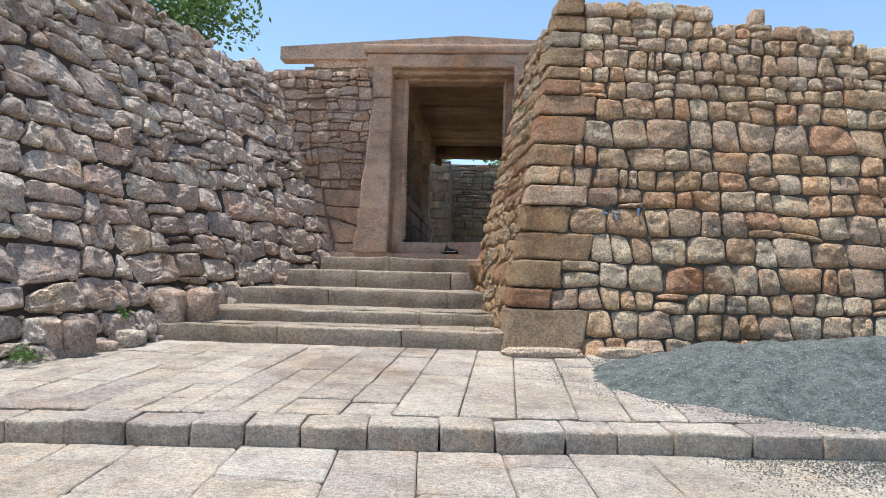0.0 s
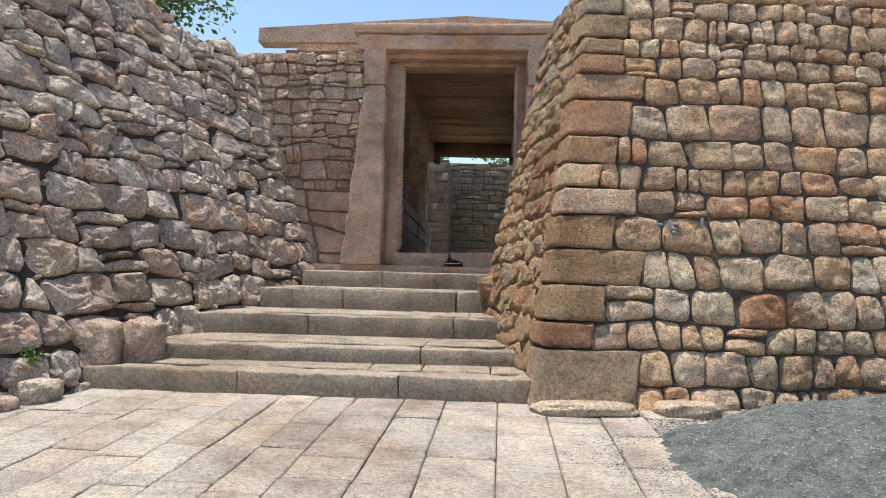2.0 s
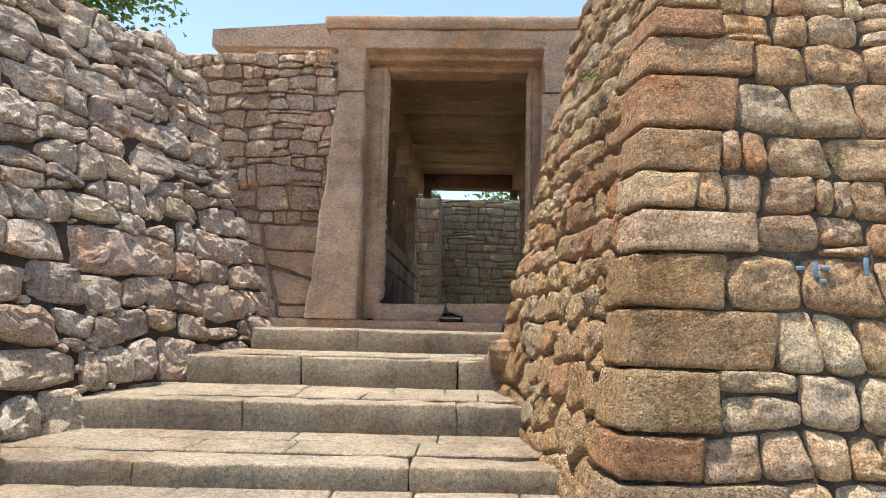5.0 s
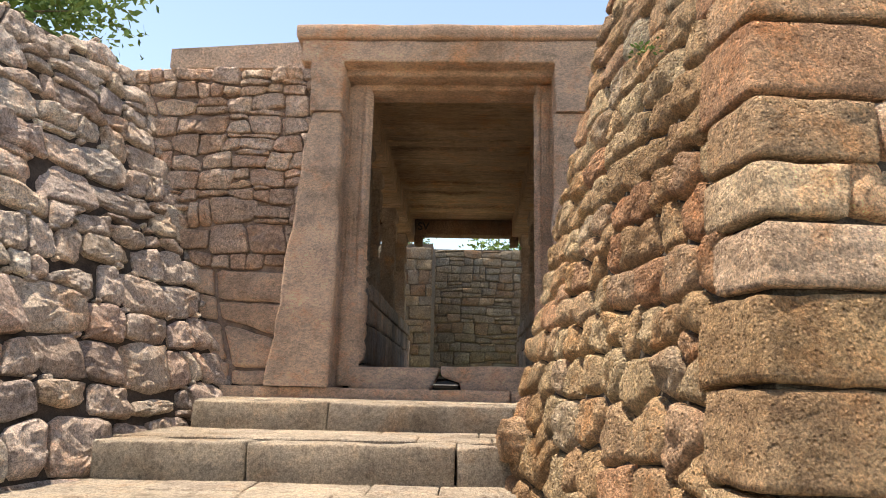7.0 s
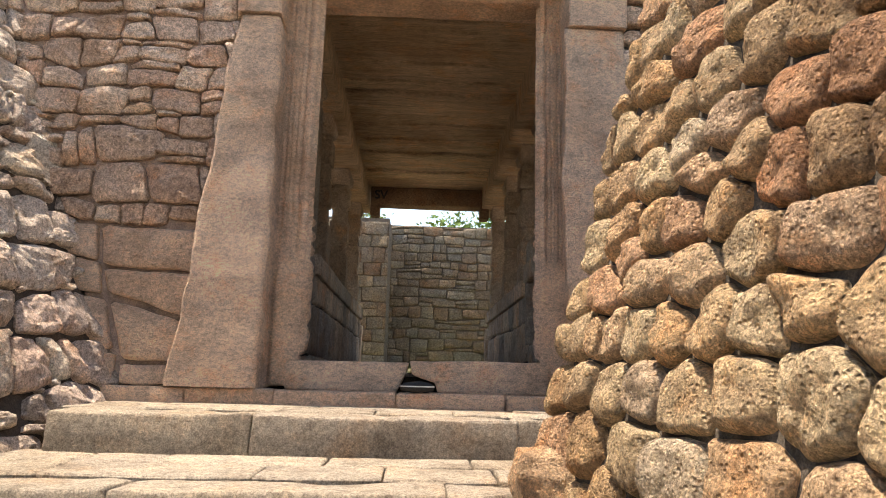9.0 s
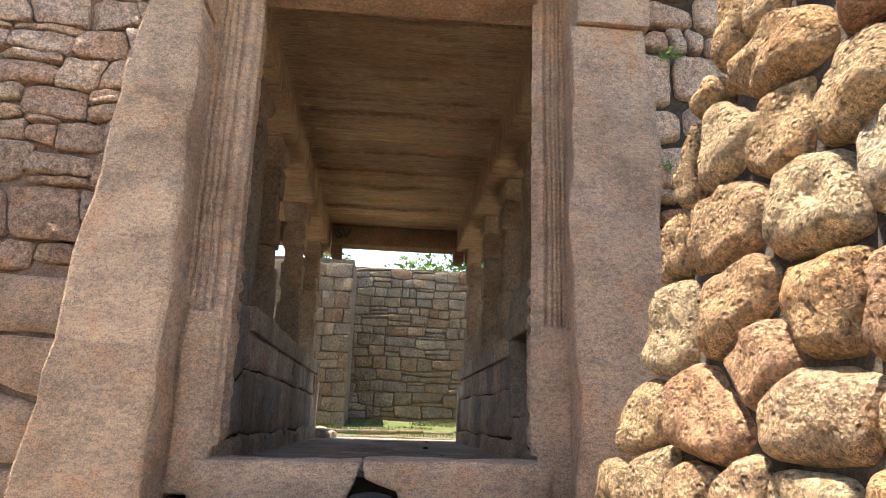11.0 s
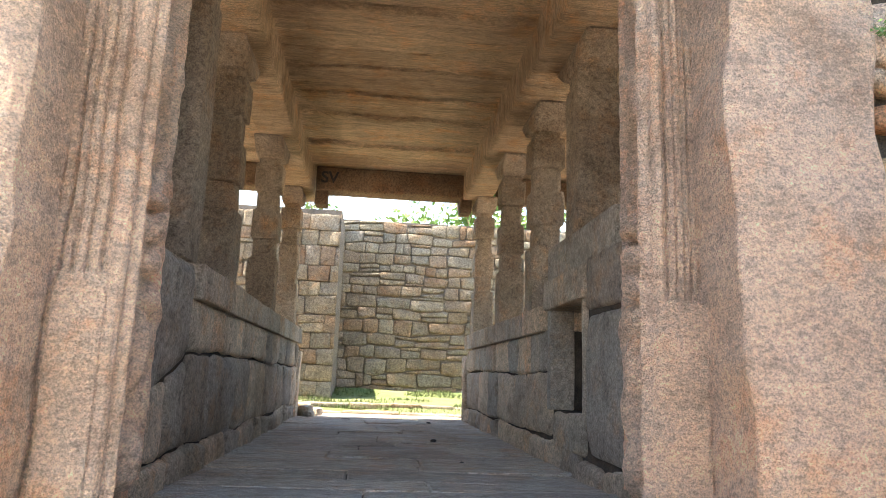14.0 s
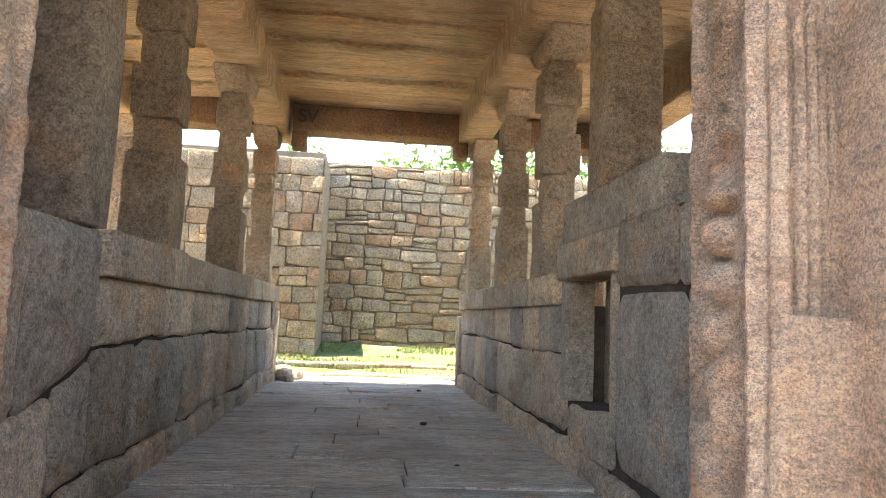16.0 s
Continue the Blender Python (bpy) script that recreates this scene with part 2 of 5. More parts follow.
def coursed(bounds, height, ratio=(1.0, 1.9), wave=0.06, slant=0.18, split=0.12, levels=(), start=None):
    """Stones laid in wavy courses inside a convex, anticlockwise outline; joints are shared, some stones are split."""
    us, vs = [b[0] for b in bounds], [b[1] for b in bounds]
    v, k, made = levels[0] if levels else min(vs), 0, []
    h = height(0)
    tag = rnd.uniform(0, 90)

    def line(u, level, row):
        return level + wave * noise.noise(Vector((u * 1.1, row * 5.3, tag))) + wave * 0.5 * noise.noise(Vector((u * 3.4, row * 3.1, tag)))
    while v < max(vs):
        h = height(v) * rnd.uniform(0.85, 1.15)
        if k + 1 < len(levels):
            h = levels[k + 1] - v
        u = start(v + h / 2) if start else min(us) - rnd.uniform(0, 1) * h
        lean = 0 if start else rnd.uniform(-slant, slant) * h
        while u < max(us):
            w = h * rnd.uniform(*ratio)
            lean2 = rnd.uniform(-slant, slant) * h
            a, b, c, d = u, u + w, u + w + lean2, u + lean
            quads = []
            low = [(a + (b - a) * t, line(a + (b - a) * t, v, k)) for t in (0, 0.5, 1)]
            top = [(d + (c - d) * t, line(d + (c - d) * t, v + h, k + 1)) for t in (1, 0.5, 0)]
            r = rnd.random()
            if r < split:
                s = rnd.choice((0.28, 0.5, 0.7)) + rnd.uniform(-0.06, 0.06)
                mid = [(p[0] + (q[0] - p[0]) * s, p[1] + (q[1] - p[1]) * (s + rnd.uniform(-0.08, 0.08))) for p, q in zip(low, reversed(top))]
                quads = [low + list(reversed(mid)), mid + top]
            elif r < split * 1.6:
                quads = [[low[0], low[1], top[1], top[2]], [low[1], low[2], top[0], top[1]]]
            else:
                bulge = rnd.uniform(-0.04, 0.04) * h
                quads = [low + [((b + c) / 2 + bulge, (low[2][1] + top[0][1]) / 2)] + top]
            for q in quads:
                for i, e in enumerate(bounds):
                    g = bounds[(i + 1) % len(bounds)]
                    q = clip(q, e[0], e[1], g[1] - e[1], e[0] - g[0])
                    if len(q) < 3:
                        break
                if len(q) >= 3:
                    made.append((q, (sum(p[0] for p in q) / len(q), sum(p[1] for p in q) / len(q))))
            u += w
            lean = lean2
        v += h
        k += 1
    return made


def rounded(poly, cut=0.2, gap=0.012):
    """The outline drawn in by gap on every side, its corners cut off; and its middle."""
    area = sum(a[0] * b[1] - b[0] * a[1] for a, b in zip(poly, poly[1:] + poly[:1]))
    if area < 0:
        poly = poly[::-1]
    inner = poly
    for a, b in zip(poly, poly[1:] + poly[:1]):
        dx, dy = b[0] - a[0], b[1] - a[1]
        d = math.hypot(dx, dy)
        if d > 0.01 and len(inner) > 2:
            g = gap * rnd.uniform(0.6, 1.5)
            inner = clip(inner, a[0] - g * dy / d, a[1] + g * dx / d, dy, -dx)
    if len(inner) < 3:
        inner = poly
    out = []
    for a, b in zip(inner, inner[1:] + inner[:1]):
        if math.hypot(a[0] - b[0], a[1] - b[1]) < 0.02:
            out.append(((a[0] + b[0]) / 2, (a[1] + b[1]) / 2))
            continue
        out.append((a[0] + (b[0] - a[0]) * cut, a[1] + (b[1] - a[1]) * cut))
        out.append((b[0] + (a[0] - b[0]) * cut, b[1] + (a[1] - b[1]) * cut))
    return out, (sum(p[0] for p in out) / len(out), sum(p[1] for p in out) / len(out))


def resample(poly, count):
    """The outline with its edges divided, corners kept."""
    n = len(poly)
    d = [math.hypot(poly[i][0] - poly[(i + 1) % n][0], poly[i][1] - poly[(i + 1) % n][1]) for i in range(n)]
    step, out = sum(d) / count, []
    for i in range(n):
        a, b = poly[i], poly[(i + 1) % n]
        k = max(1, round(d[i] / step))
        out += [(a[0] + (b[0] - a[0]) * t / k, a[1] + (b[1] - a[1]) * t / k) for t in range(k)]
    return out


def soften(poly, cut, times):
    """The outline with its corners cut off again and again."""
    for _ in range(times):
        out = []
        for i, a in enumerate(poly):
            b = poly[(i + 1) % len(poly)]
            out.append((a[0] + (b[0] - a[0]) * cut, a[1] + (b[1] - a[1]) * cut))
            out.append((b[0] + (a[0] - b[0]) * cut, b[1] + (a[1] - b[1]) * cut))
        poly = out
    return poly


def boulder_mesh(poly, centre, place, proud, depth, rough, dome=1.0, fine=False, tilt=0.1, facets=0):
    """Vertices and faces of one hewn stone over its outline; place(u, v, w) maps to the world."""
    if fine:
        poly = resample(poly, 20)
        poly = [(u + 0.018 * noise.noise(Vector((u * 4, v * 4, 1))) + 0.010 * noise.noise(Vector((u * 13, v * 13, 5))), v + 0.018 * noise.noise(Vector((u * 4, v * 4, 9))) + 0.010 * noise.noise(Vector((u * 13, v * 13, 13)))) for u, v in poly]
    n = len(poly)
    size = sum(math.hypot(u - centre[0], v - centre[1]) for u, v in poly) / n
    ta, tb = rnd.uniform(-tilt, tilt), rnd.uniform(-tilt, tilt * 0.7)
    chips = [(rnd.uniform(0, 6.28), rnd.uniform(0.15, 0.5), rnd.uniform(0.4, 0.9) * size) for _ in range(facets)]
    ks = (1.0, 1.0, 0.93, 0.74) if not fine else (1.0, 1.0, 0.955, 0.87, 0.72, 0.5, 0.25)
    verts, faces = [], []

    def lift(du, dv, k):
        q = Vector(place(centre[0] + du, centre[1] + dv, 0))
        w = proud * (0.3 - dome * k ** 9) + du * ta + dv * tb
        w += (noise.noise(q * 5.0) * 0.6 + noise.noise(q * 14.0) * 0.35) * rough * proud
        for a, s, far in chips:
            w -= s * max(0, du * math.cos(a) + dv * math.sin(a) - far)
        if fine:
            w += noise.noise(q * 27.0) * 0.008 * rough - abs(noise.noise(q * 8.0 + Vector((7, 0, 0)))) * 0.02 * rough
        return max(w, -0.6 * depth)
    for r, k in enumerate(ks):
        for u, v in poly:
            du, dv = (u - centre[0]) * k, (v - centre[1]) * k
            verts.append(place(centre[0] + du, centre[1] + dv, lift(du, dv, k) if r else -depth))
    verts.append(place(centre[0], centre[1], lift(0, 0, 0)))
    for r in range(len(ks) - 1):
        for i in range(n):
            j = (i + 1) % n
            faces.append((r * n + i, r * n + j, (r + 1) * n + j, (r + 1) * n + i))
    last = (len(ks) - 1) * n
    for i in range(n):
        faces.append((last + i, last + (i + 1) % n, len(verts) - 1))
    return verts, faces


def masonry(parent, made, place, mat, proud=(0.03, 0.07), depth=0.12, gap=0.012, cut=0.2, rough=1.0, dome=1.0, smooth=False, near=None, limit=290, fine=False, tilt=0.1, name="stone", facets=0, soft=0):
    """Stones over a face: the nearest to a spot of the plan as parts, the others joined."""
    if near is not None:
        made = sorted(made, key=lambda c: (Vector(place(*c[1], 0)) - Vector(near)).length)
    rest_v, rest_f = [], []
    for i, (poly, seed) in enumerate(made):
        outline, centre = rounded(poly, cut, gap)
        outline = soften(outline, 0.25, soft)
        if max(math.hypot(u - centre[0], v - centre[1]) for u, v in outline) < 0.03:
            continue
        v, f = boulder_mesh(outline, centre, place, rnd.uniform(*proud), depth, rough, dome, fine, tilt, facets)
        if i < limit:
            mesh_object(name, v, f, mat, parent, smooth)
        else:
            o = len(rest_v)
            rest_v += v
            rest_f += [tuple(k + o for k in q) for q in f]
    if rest_v:
        tagged(mesh_object(name + "s", rest_v, rest_f, mat, parent, smooth), kind="stuff")


def plane_of(origin, along, up):
    """place(u, v, w) on a plane: u along, v up the slope, w out of it."""
    o, a, b = Vector(origin), Vector(along).normalized(), Vector(up)
    b = (b - a * b.dot(a)).normalized()
    n = a.cross(b)

    def place(u, v, w):
        return o + a * u + b * v + n * w

    def back(p):
        d = Vector(p) - o
        return d.dot(a), d.dot(b)
    return place, back


def solid(name, corners, mat, parent=None, kind="structure", label="", category=""):
    """A six-sided body from eight corners: four below, four above, both anticlockwise seen from above."""
    f = [(3, 2, 1, 0), (4, 5, 6, 7), (0, 1, 5, 4), (1, 2, 6, 5), (2, 3, 7, 6), (3, 0, 4, 7)]
    ob = mesh_object(name, corners, f, mat, parent)
    return tagged(ob, label, category, "", kind)


def block_bm(sx, sy, sz, bevel=0.02, rough=0.01, cuts=0, axis=0, seed=0.0):
    """A hewn block on its base, centred in plan, with worn edges."""
    bm = bmesh.new()
    bmesh.ops.create_cube(bm, size=1.0)
    for v in bm.verts:
        v.co = Vector((v.co.x * sx, v.co.y * sy, (v.co.z + 0.5) * sz))
    if cuts:
        edges = [e for e in bm.edges if abs((e.verts[0].co - e.verts[1].co)[axis]) > 1e-5]
        bmesh.ops.subdivide_edges(bm, edges=edges, cuts=cuts)
    sharp = [e for e in bm.edges if len(e.link_faces) == 2 and e.calc_face_angle(0) > 0.5]
    bmesh.ops.bevel(bm, geom=sharp, offset=min(bevel, sx * 0.3, sy * 0.3, sz * 0.3), segments=2, affect="EDGES", profile=0.6)
    for v in bm.verts:
        q = v.co * 3.1 + Vector((seed * 7.3, seed * 3.7, seed))
        v.co += noise.noise_vector(q) * rough + noise.noise_vector(q * 3.3) * rough * 0.5
    return bm


def block(name, centre, size, mat, parent=None, label="", bevel=0.02, rough=0.01, cuts=0, axis=0, turn=0.0, lean=(0, 0), smooth=True):
    bm = block_bm(*size, bevel, rough, cuts, axis, rnd.uniform(0, 50))
    bmesh.ops.transform(bm, matrix=pose(*centre, lean[0], lean[1], turn), verts=bm.verts)
    ob = part(name, bm, mat, parent, label, smooth)
    return ob


def slab_rows(parent, y_of, x0, x1, width, length, z_of, mat, thick=0.1, gap=0.008, name="paving_slab", skew=0.0, limit=290):
    """Strips of paving that run along y between y_of(x)[0] and [1]."""
    x, count = x0, 0
    while x < x1:
        w = width * rnd.uniform(0.75, 1.25)
        ya, yb = y_of(x + w / 2)
        y = ya - 0.0
        while y < yb - 0.05:
            ln = length * rnd.uniform(0.55, 1.4)
            if y + ln > yb - 0.35:
                ln = yb - y
            sk = skew
            cs = [(x + sk * (y - ya), y), (x + w + sk * (y - ya), y), (x + w + sk * (y + ln - ya), y + ln), (x + sk * (y + ln - ya), y + ln)]
            if y == ya:
                cs[0] = (cs[0][0], y_of(x)[0])
                cs[1] = (cs[1][0], y_of(x + w)[0])
            paving(name, cs, z_of, mat, parent, thick, gap)
            count += 1
            y += ln
        x += w
    return count


def paving(name, cs, z_of, mat, parent, thick=0.1, gap=0.008, rise=0.009, edge=0.012):
    """One flag over four corners of the plan."""
    cx, cy = sum(c[0] for c in cs) / 4, sum(c[1] for c in cs) / 4
    pts = []
    for i in range(4):
        a, b = cs[i], cs[(i + 1) % 4]
        for k in (0.04, 0.35, 0.65, 0.96):
            px, py = a[0] + (b[0] - a[0]) * k, a[1] + (b[1] - a[1]) * k
            d = math.hypot(px - cx, py - cy)
            g = gap + rnd.uniform(0, gap)
            pts.append((cx + (px - cx) * (1 - g / d), cy + (py - cy) * (1 - g / d)))
    n = len(pts)
    dz = rnd.uniform(-rise, rise)
    tx, ty = rnd.uniform(-0.012, 0.012), rnd.uniform(-0.008, 0.008)
    verts, faces = [], []
    for k, (inset, drop) in enumerate(((0, thick), (0, edge), (edge * 1.3, 0.0))):
        for px, py in pts:
            d = math.hypot(px - cx, py - cy)
            qx, qy = cx + (px - cx) * (1 - inset / d), cy + (py - cy) * (1 - inset / d)
            h = 0 if k == 0 else noise.noise(Vector((qx * 4, qy * 4, 0))) * 0.006 + dz + tx * (qx - cx) + ty * (qy - cy)
            verts.append((qx, qy, z_of(qx, qy) - drop + h))
    verts.append((cx, cy, z_of(cx, cy) + dz + 0.002))
    for k in range(2):
        for i in range(n):
            j = (i + 1) % n
            faces.append((k * n + i, k * n + j, (k + 1) * n + j, (k + 1) * n + i))
    for i in range(n):
        faces.append((2 * n + i, 2 * n + (i + 1) % n, 3 * n))
    return mesh_object(name, verts, faces, mat, parent)


# ---- the lie of the land ----


def kerb_y(x):
    return 5.48 + 0.085 * x


def low_z(x, y):
    return 0.26 - 0.045 * (5.4 - y)


def high_z(x, y):
    return 0.445 + 0.061 * (y - 5.4)


# step fronts: y at the western and eastern end, height of the front edge
STEPS = [(9.34, 9.44, 0.925), (10.10, 10.42, 1.13), (11.40, 11.74, 1.44), (12.90, 13.05, 1.80), (14.22, 14.30, 2.115)]
STEP_WEST = [-5.0, -4.6, -4.45, -4.05, -3.75]
FLOOR_Z = 2.44
FRONT_Y = 15.3


def left_x(y, z):
    return -4.42 + 0.25 * (y - 11.4) - 0.38 * (z - 1.5)


def pier_front_y(x, z):
    return 9.25 + 0.12 * x + 0.22 * (z - 0.84)


def pier_left_x(y, z):
    return 0.16 - 0.18 * (y - 9.6) + 0.18 * (z - 2.0)


# ---- ground ----
def sheet(name, x0, x1, y0, y1, nx, ny, height, mat, label, smooth=True, kind="structure", category=""):
    verts, faces = [], []
    for j in range(ny + 1):
        for i in range(nx + 1):
            x, y = x0 + (x1 - x0) * i / nx, y0 + (y1 - y0) * j / ny
            verts.append((x, y, height(x, y)))
    for j in range(ny):
        for i in range(nx):
            k = j * (nx + 1) + i
            faces.append((k, k + 1, k + nx + 2, k + nx + 1))
    return tagged(mesh_object(name, verts, faces, mat, None, smooth), label, category, "", kind)


def ground_z(x, y):
    if y < 5.0:
        return low_z(x, y) - 0.14
    if y < 15.5:
        return 0.12
    t = min(1, max(0, (y - 25.0) / 4))
    return 2.2 + t * 0.1


ground = new("ground", bpy.data.meshes.new("ground"))
gv, gf = [], []
GX = [-1500, -60, -20, -8, 0, 8, 20, 60, 1500]
GY = [-1500, -40, -10, 0, 4.9, 5.2, 15.4, 15.6, 24, 27, 32, 60, 1500]
for gy in GY:
    for gx in GX:
        gv.append((gx, gy, ground_z(gx, gy) if -40 <= gy else low_z(0, -40) - 0.14))
for j in range(len(GY) - 1):
    for i in range(len(GX) - 1):
        k = j * len(GX) + i
        gf.append((k, k + 1, k + len(GX) + 1, k + len(GX)))
ground.data.from_pydata(gv, [], gf)
ground.data.materials.append(M_EARTH)
tagged(ground, "dry bare earth around the gateway, made pale to bounce light into the hall", "ground", "", "structure")

lower_pavement = sheet("pavement_lower", -9, 9, -6, 6.4, 12, 12, lambda x, y: low_z(x, y) - 0.03, M_BED, "bed of the lower stone pavement")
slab_rows(lower_pavement, lambda x: (0.4, kerb_y(x) - 0.02), -6.2, 6.4, 0.60, 1.2, low_z, M_PAVE, 0.05, 0.003, "paving_slab", -0.10)
upper_pavement = tagged(mesh_object("pavement_upper", [(-9, kerb_y(-9) + 0.14, 0.2), (9, kerb_y(9) + 0.14, 0.2), (9, 10.6, 0.2), (-9, 10.6, 0.2),
    (-9, kerb_y(-9) + 0.14, high_z(0, kerb_y(-9)) - 0.03), (9, kerb_y(9) + 0.14, high_z(0, kerb_y(9)) - 0.03), (9, 10.6, high_z(0, 10.6) - 0.03), (-9, 10.6, high_z(0, 10.6) - 0.03)],
    [(4, 5, 6, 7), (0, 1, 5, 4), (3, 2, 1, 0), (1, 2, 6, 5), (2, 3, 7, 6), (3, 0, 4, 7)], M_BED), "raised terrace of the upper pavement", "", "", "structure")
slab_rows(upper_pavement, lambda x: (kerb_y(x) + 0.335, 9.55), -6.0, 6.2, 0.43, 0.75, high_z, M_PAVE, 0.05, 0.004, "paving_slab", 0.02)
x = -6.2
while x < 6.4:
    w = rnd.uniform(0.38, 0.6)
    yk = kerb_y(x + w / 2)
    b = block("kerb_stone", (x + w / 2, yk + 0.17, 0.22), (w - 0.008, 0.36, high_z(0, yk) - 0.22 + rnd.uniform(-0.012, 0.012)), M_PAVE, upper_pavement, "", 0.02, 0.016, 4, 0, 4.9, (3.2, 0))
    x += w

# ---- steps ----
stairs = solid("stairs", [(-4.9, 9.6, 0.1), (-0.1, 9.7, 0.1), (0.6, 15.6, 0.1), (-4.2, 15.6, 0.1), (-4.9, 9.6, 0.62), (-0.1, 9.7, 0.62), (0.6, 15.6, 2.08), (-4.2, 15.6, 2.08)], M_MORTAR, None, "structure", "earth core under the stone steps")
for k, (yw, ye, z) in enumerate(STEPS):
    xw, xe = STEP_WEST[k], 0.3
    below = (high_z(0, 9.4) if k == 0 else STEPS[k - 1][2] + 0.035) - 0.03
    nxt = (STEPS[k + 1][0] + STEPS[k + 1][1]) / 2 if k < 4 else 15.45
    dep = 0.42
    x = xw
    while x < xe:
        w = rnd.uniform(1.1, 2.1)
        if x + w > xe - 0.6:
            w = xe - x + 0.05
        t = (x + w / 2 - xw) / (xe - xw)
        y = yw + (ye - yw) * t
        block("step_block", (x + w / 2, y + dep / 2, below), (w - 0.004, dep, z - below + rnd.uniform(-0.006, 0.006)), M_STEP, stairs, "", 0.022, 0.024, 9, 0, math.degrees(math.atan2(ye - yw, xe - xw)) + rnd.uniform(-0.5, 0.5))
        x += w
    rows = 2 if nxt - yw > 1.0 else 1
    for r in range(rows):
        x = xw + rnd.uniform(-0.2, 0)
        while x < xe:
            w = rnd.uniform(0.5, 1.3)

            def line(px, row, k=k, yw=yw, ye=ye, xw=xw, xe=xe, nxt=nxt, rows=rows):
                t = (px - xw) / (xe - xw)
                y0 = yw + (ye - yw) * t + dep
                if k < 4:
                    y1 = STEPS[k + 1][0] + (STEPS[k + 1][1] - STEPS[k + 1][0]) * t + 0.08
                else:
                    y1 = 15.45
                return y0 + (y1 - y0) * row / rows

            def tread(px, py, k=k, yw=yw, z=z):
                return z + 0.028 * (py - yw)
            paving("tread_slab", [(x, line(x, r)), (x + w, line(x + w, r)), (x + w, line(x + w, r + 1)), (x, line(x, r + 1))], tread, M_STEP, stairs, 0.12, 0.005, 0.004)
            x += w

# ---- western rubble wall ----
LW_TOP = 6.25
ya, yb = 3.6, 15.55


def lw(y, z):
    return Vector((left_x(y, z) - 0.05, y, z))


WI = Vector((-0.06, 0, 0))
wall_left = solid("wall_west", [(-9.5, ya, 0), lw(ya, 0) + WI, lw(yb, 0) + WI, (-9.5, yb, 0), (-9.5, ya, LW_TOP - 0.15), lw(ya, LW_TOP - 0.15) + WI, lw(yb, LW_TOP - 0.15) + WI, (-9.5, yb, LW_TOP - 0.15)], M_MORTAR, None, "structure", "leaning wall of purplish grey rubble stones")
place, back = plane_of(lw(yb, 0.3), Vector(lw(ya, 0.3)) - Vector(lw(yb, 0.3)), Vector(lw(ya, 3)) - Vector(lw(ya, 0.3)))
# seen from the stairs the outward side faces east
if place(0, 0, 1).x < place(0, 0, 0).x:
    place, back = plane_of(lw(ya, 0.3), Vector(lw(yb, 0.3)) - Vector(lw(ya, 0.3)), Vector(lw(ya, 3)) - Vector(lw(ya, 0.3)))
us = sorted(back(lw(y, z))[0] for y in (ya, yb) for z in (0.3, LW_TOP))
vt = back(lw(10, LW_TOP))[1]
outline = [(us[0] - 0.2, -0.3), (us[-1] + 0.2, -0.3), (us[-1] + 0.2, vt + 0.4), (us[0] - 0.2, vt + 0.4)]
made = coursed(outline, lambda v: rnd.choice((0.27, 0.33, 0.40)) + 0.05 * (v < 1.6), (0.8, 2.1), 0.15, 0.5, 0.13)
made = [c for c in made if c[1][1] < vt - 0.02 + 0.1 * math.sin(c[1][0] * 3)]
masonry(wall_left, made, place, M_LEFT, (0.06, 0.14), 0.2, 0.011, 0.13, 0.7, 0.42, False, (-4.4, 11.0, 2.0), 295, True, 0.16, "stone", 1, 0)
# small stones packed into the joints
chinks = []
for poly, c in made:
    for u, v in poly[::3]:
        if rnd.random() < 0.42:
            r = rnd.uniform(0.025, 0.065)
            turn = rnd.uniform(0, 3)
            chinks.append(([(u + r * 1.3 * math.cos(q + turn) * rnd.uniform(0.75, 1.2), v + r * 0.8 * math.sin(q + turn) * rnd.uniform(0.75, 1.2)) for q in (0, 1.1, 2.2, 3.2, 4.2, 5.3)], (u, v)))
masonry(wall_left, chinks, place, M_LEFT, (0.03, 0.05), 0.1, 0.004, 0.12, 0.5, 0.5, False, (-4.4, 11.0, 2.0), 0, False, 0.2)

# ---- eastern pier ----
PT = 6.0


def pf(x, z):
    return (x, pier_front_y(x, z), z)


def pcorner(z):
    y = 9.3
    for _ in range(6):
        x = pier_left_x(y, z)
        y = pier_front_y(x, z)
    return Vector((x, y, z))


def pl(y, z):
    return Vector((pier_left_x(y, z), y, z))


c0, c1 = pcorner(0.4), pcorner(5.45)
IN = Vector((0.03, 0.045, 0))
pier = solid("wall_pier", [c0 + IN, Vector(pf(9, 0.4)) + IN, (9, 13.4, 0.4), pl(13.4, 0.4) + Vector((0.03, 0, 0)), c1 + IN, Vector(pf(9, 4.9)) + IN, (9, 12.5, 4.9), pl(12.4, 5.3) + Vector((0.03, 0, 0))], M_JOINT, None, "structure", "battered pier of tan and ochre rubble stones")
# corner stones: foot, head, length on the front and on the side
QUOINS = ((0.60, 1.27, 0.96, 0.42), (1.27, 1.54, 0.45, 0.36), (1.54, 1.92, 0.54, 0.42), (1.92, 2.30, 0.9, 0.40), (2.30, 2.67, 0.56, 0.44), (2.67, 2.97, 0.76, 0.34), (2.97, 3.25, 0.33, 0.40), (3.25, 3.57, 0.49, 0.34), (3.57, 4.01, 0.6, 0.44), (4.01, 4.33, 0.71, 0.36), (4.33, 4.58, 0.46, 0.55), (4.58, 4.79, 0.42, 0.3), (4.79, 5.10, 0.46, 0.5), (5.10, 5.35, 0.35, 0.4), (5.35, 5.62, 0.4, 0.32), (5.62, 5.9, 0.36, 0.42))


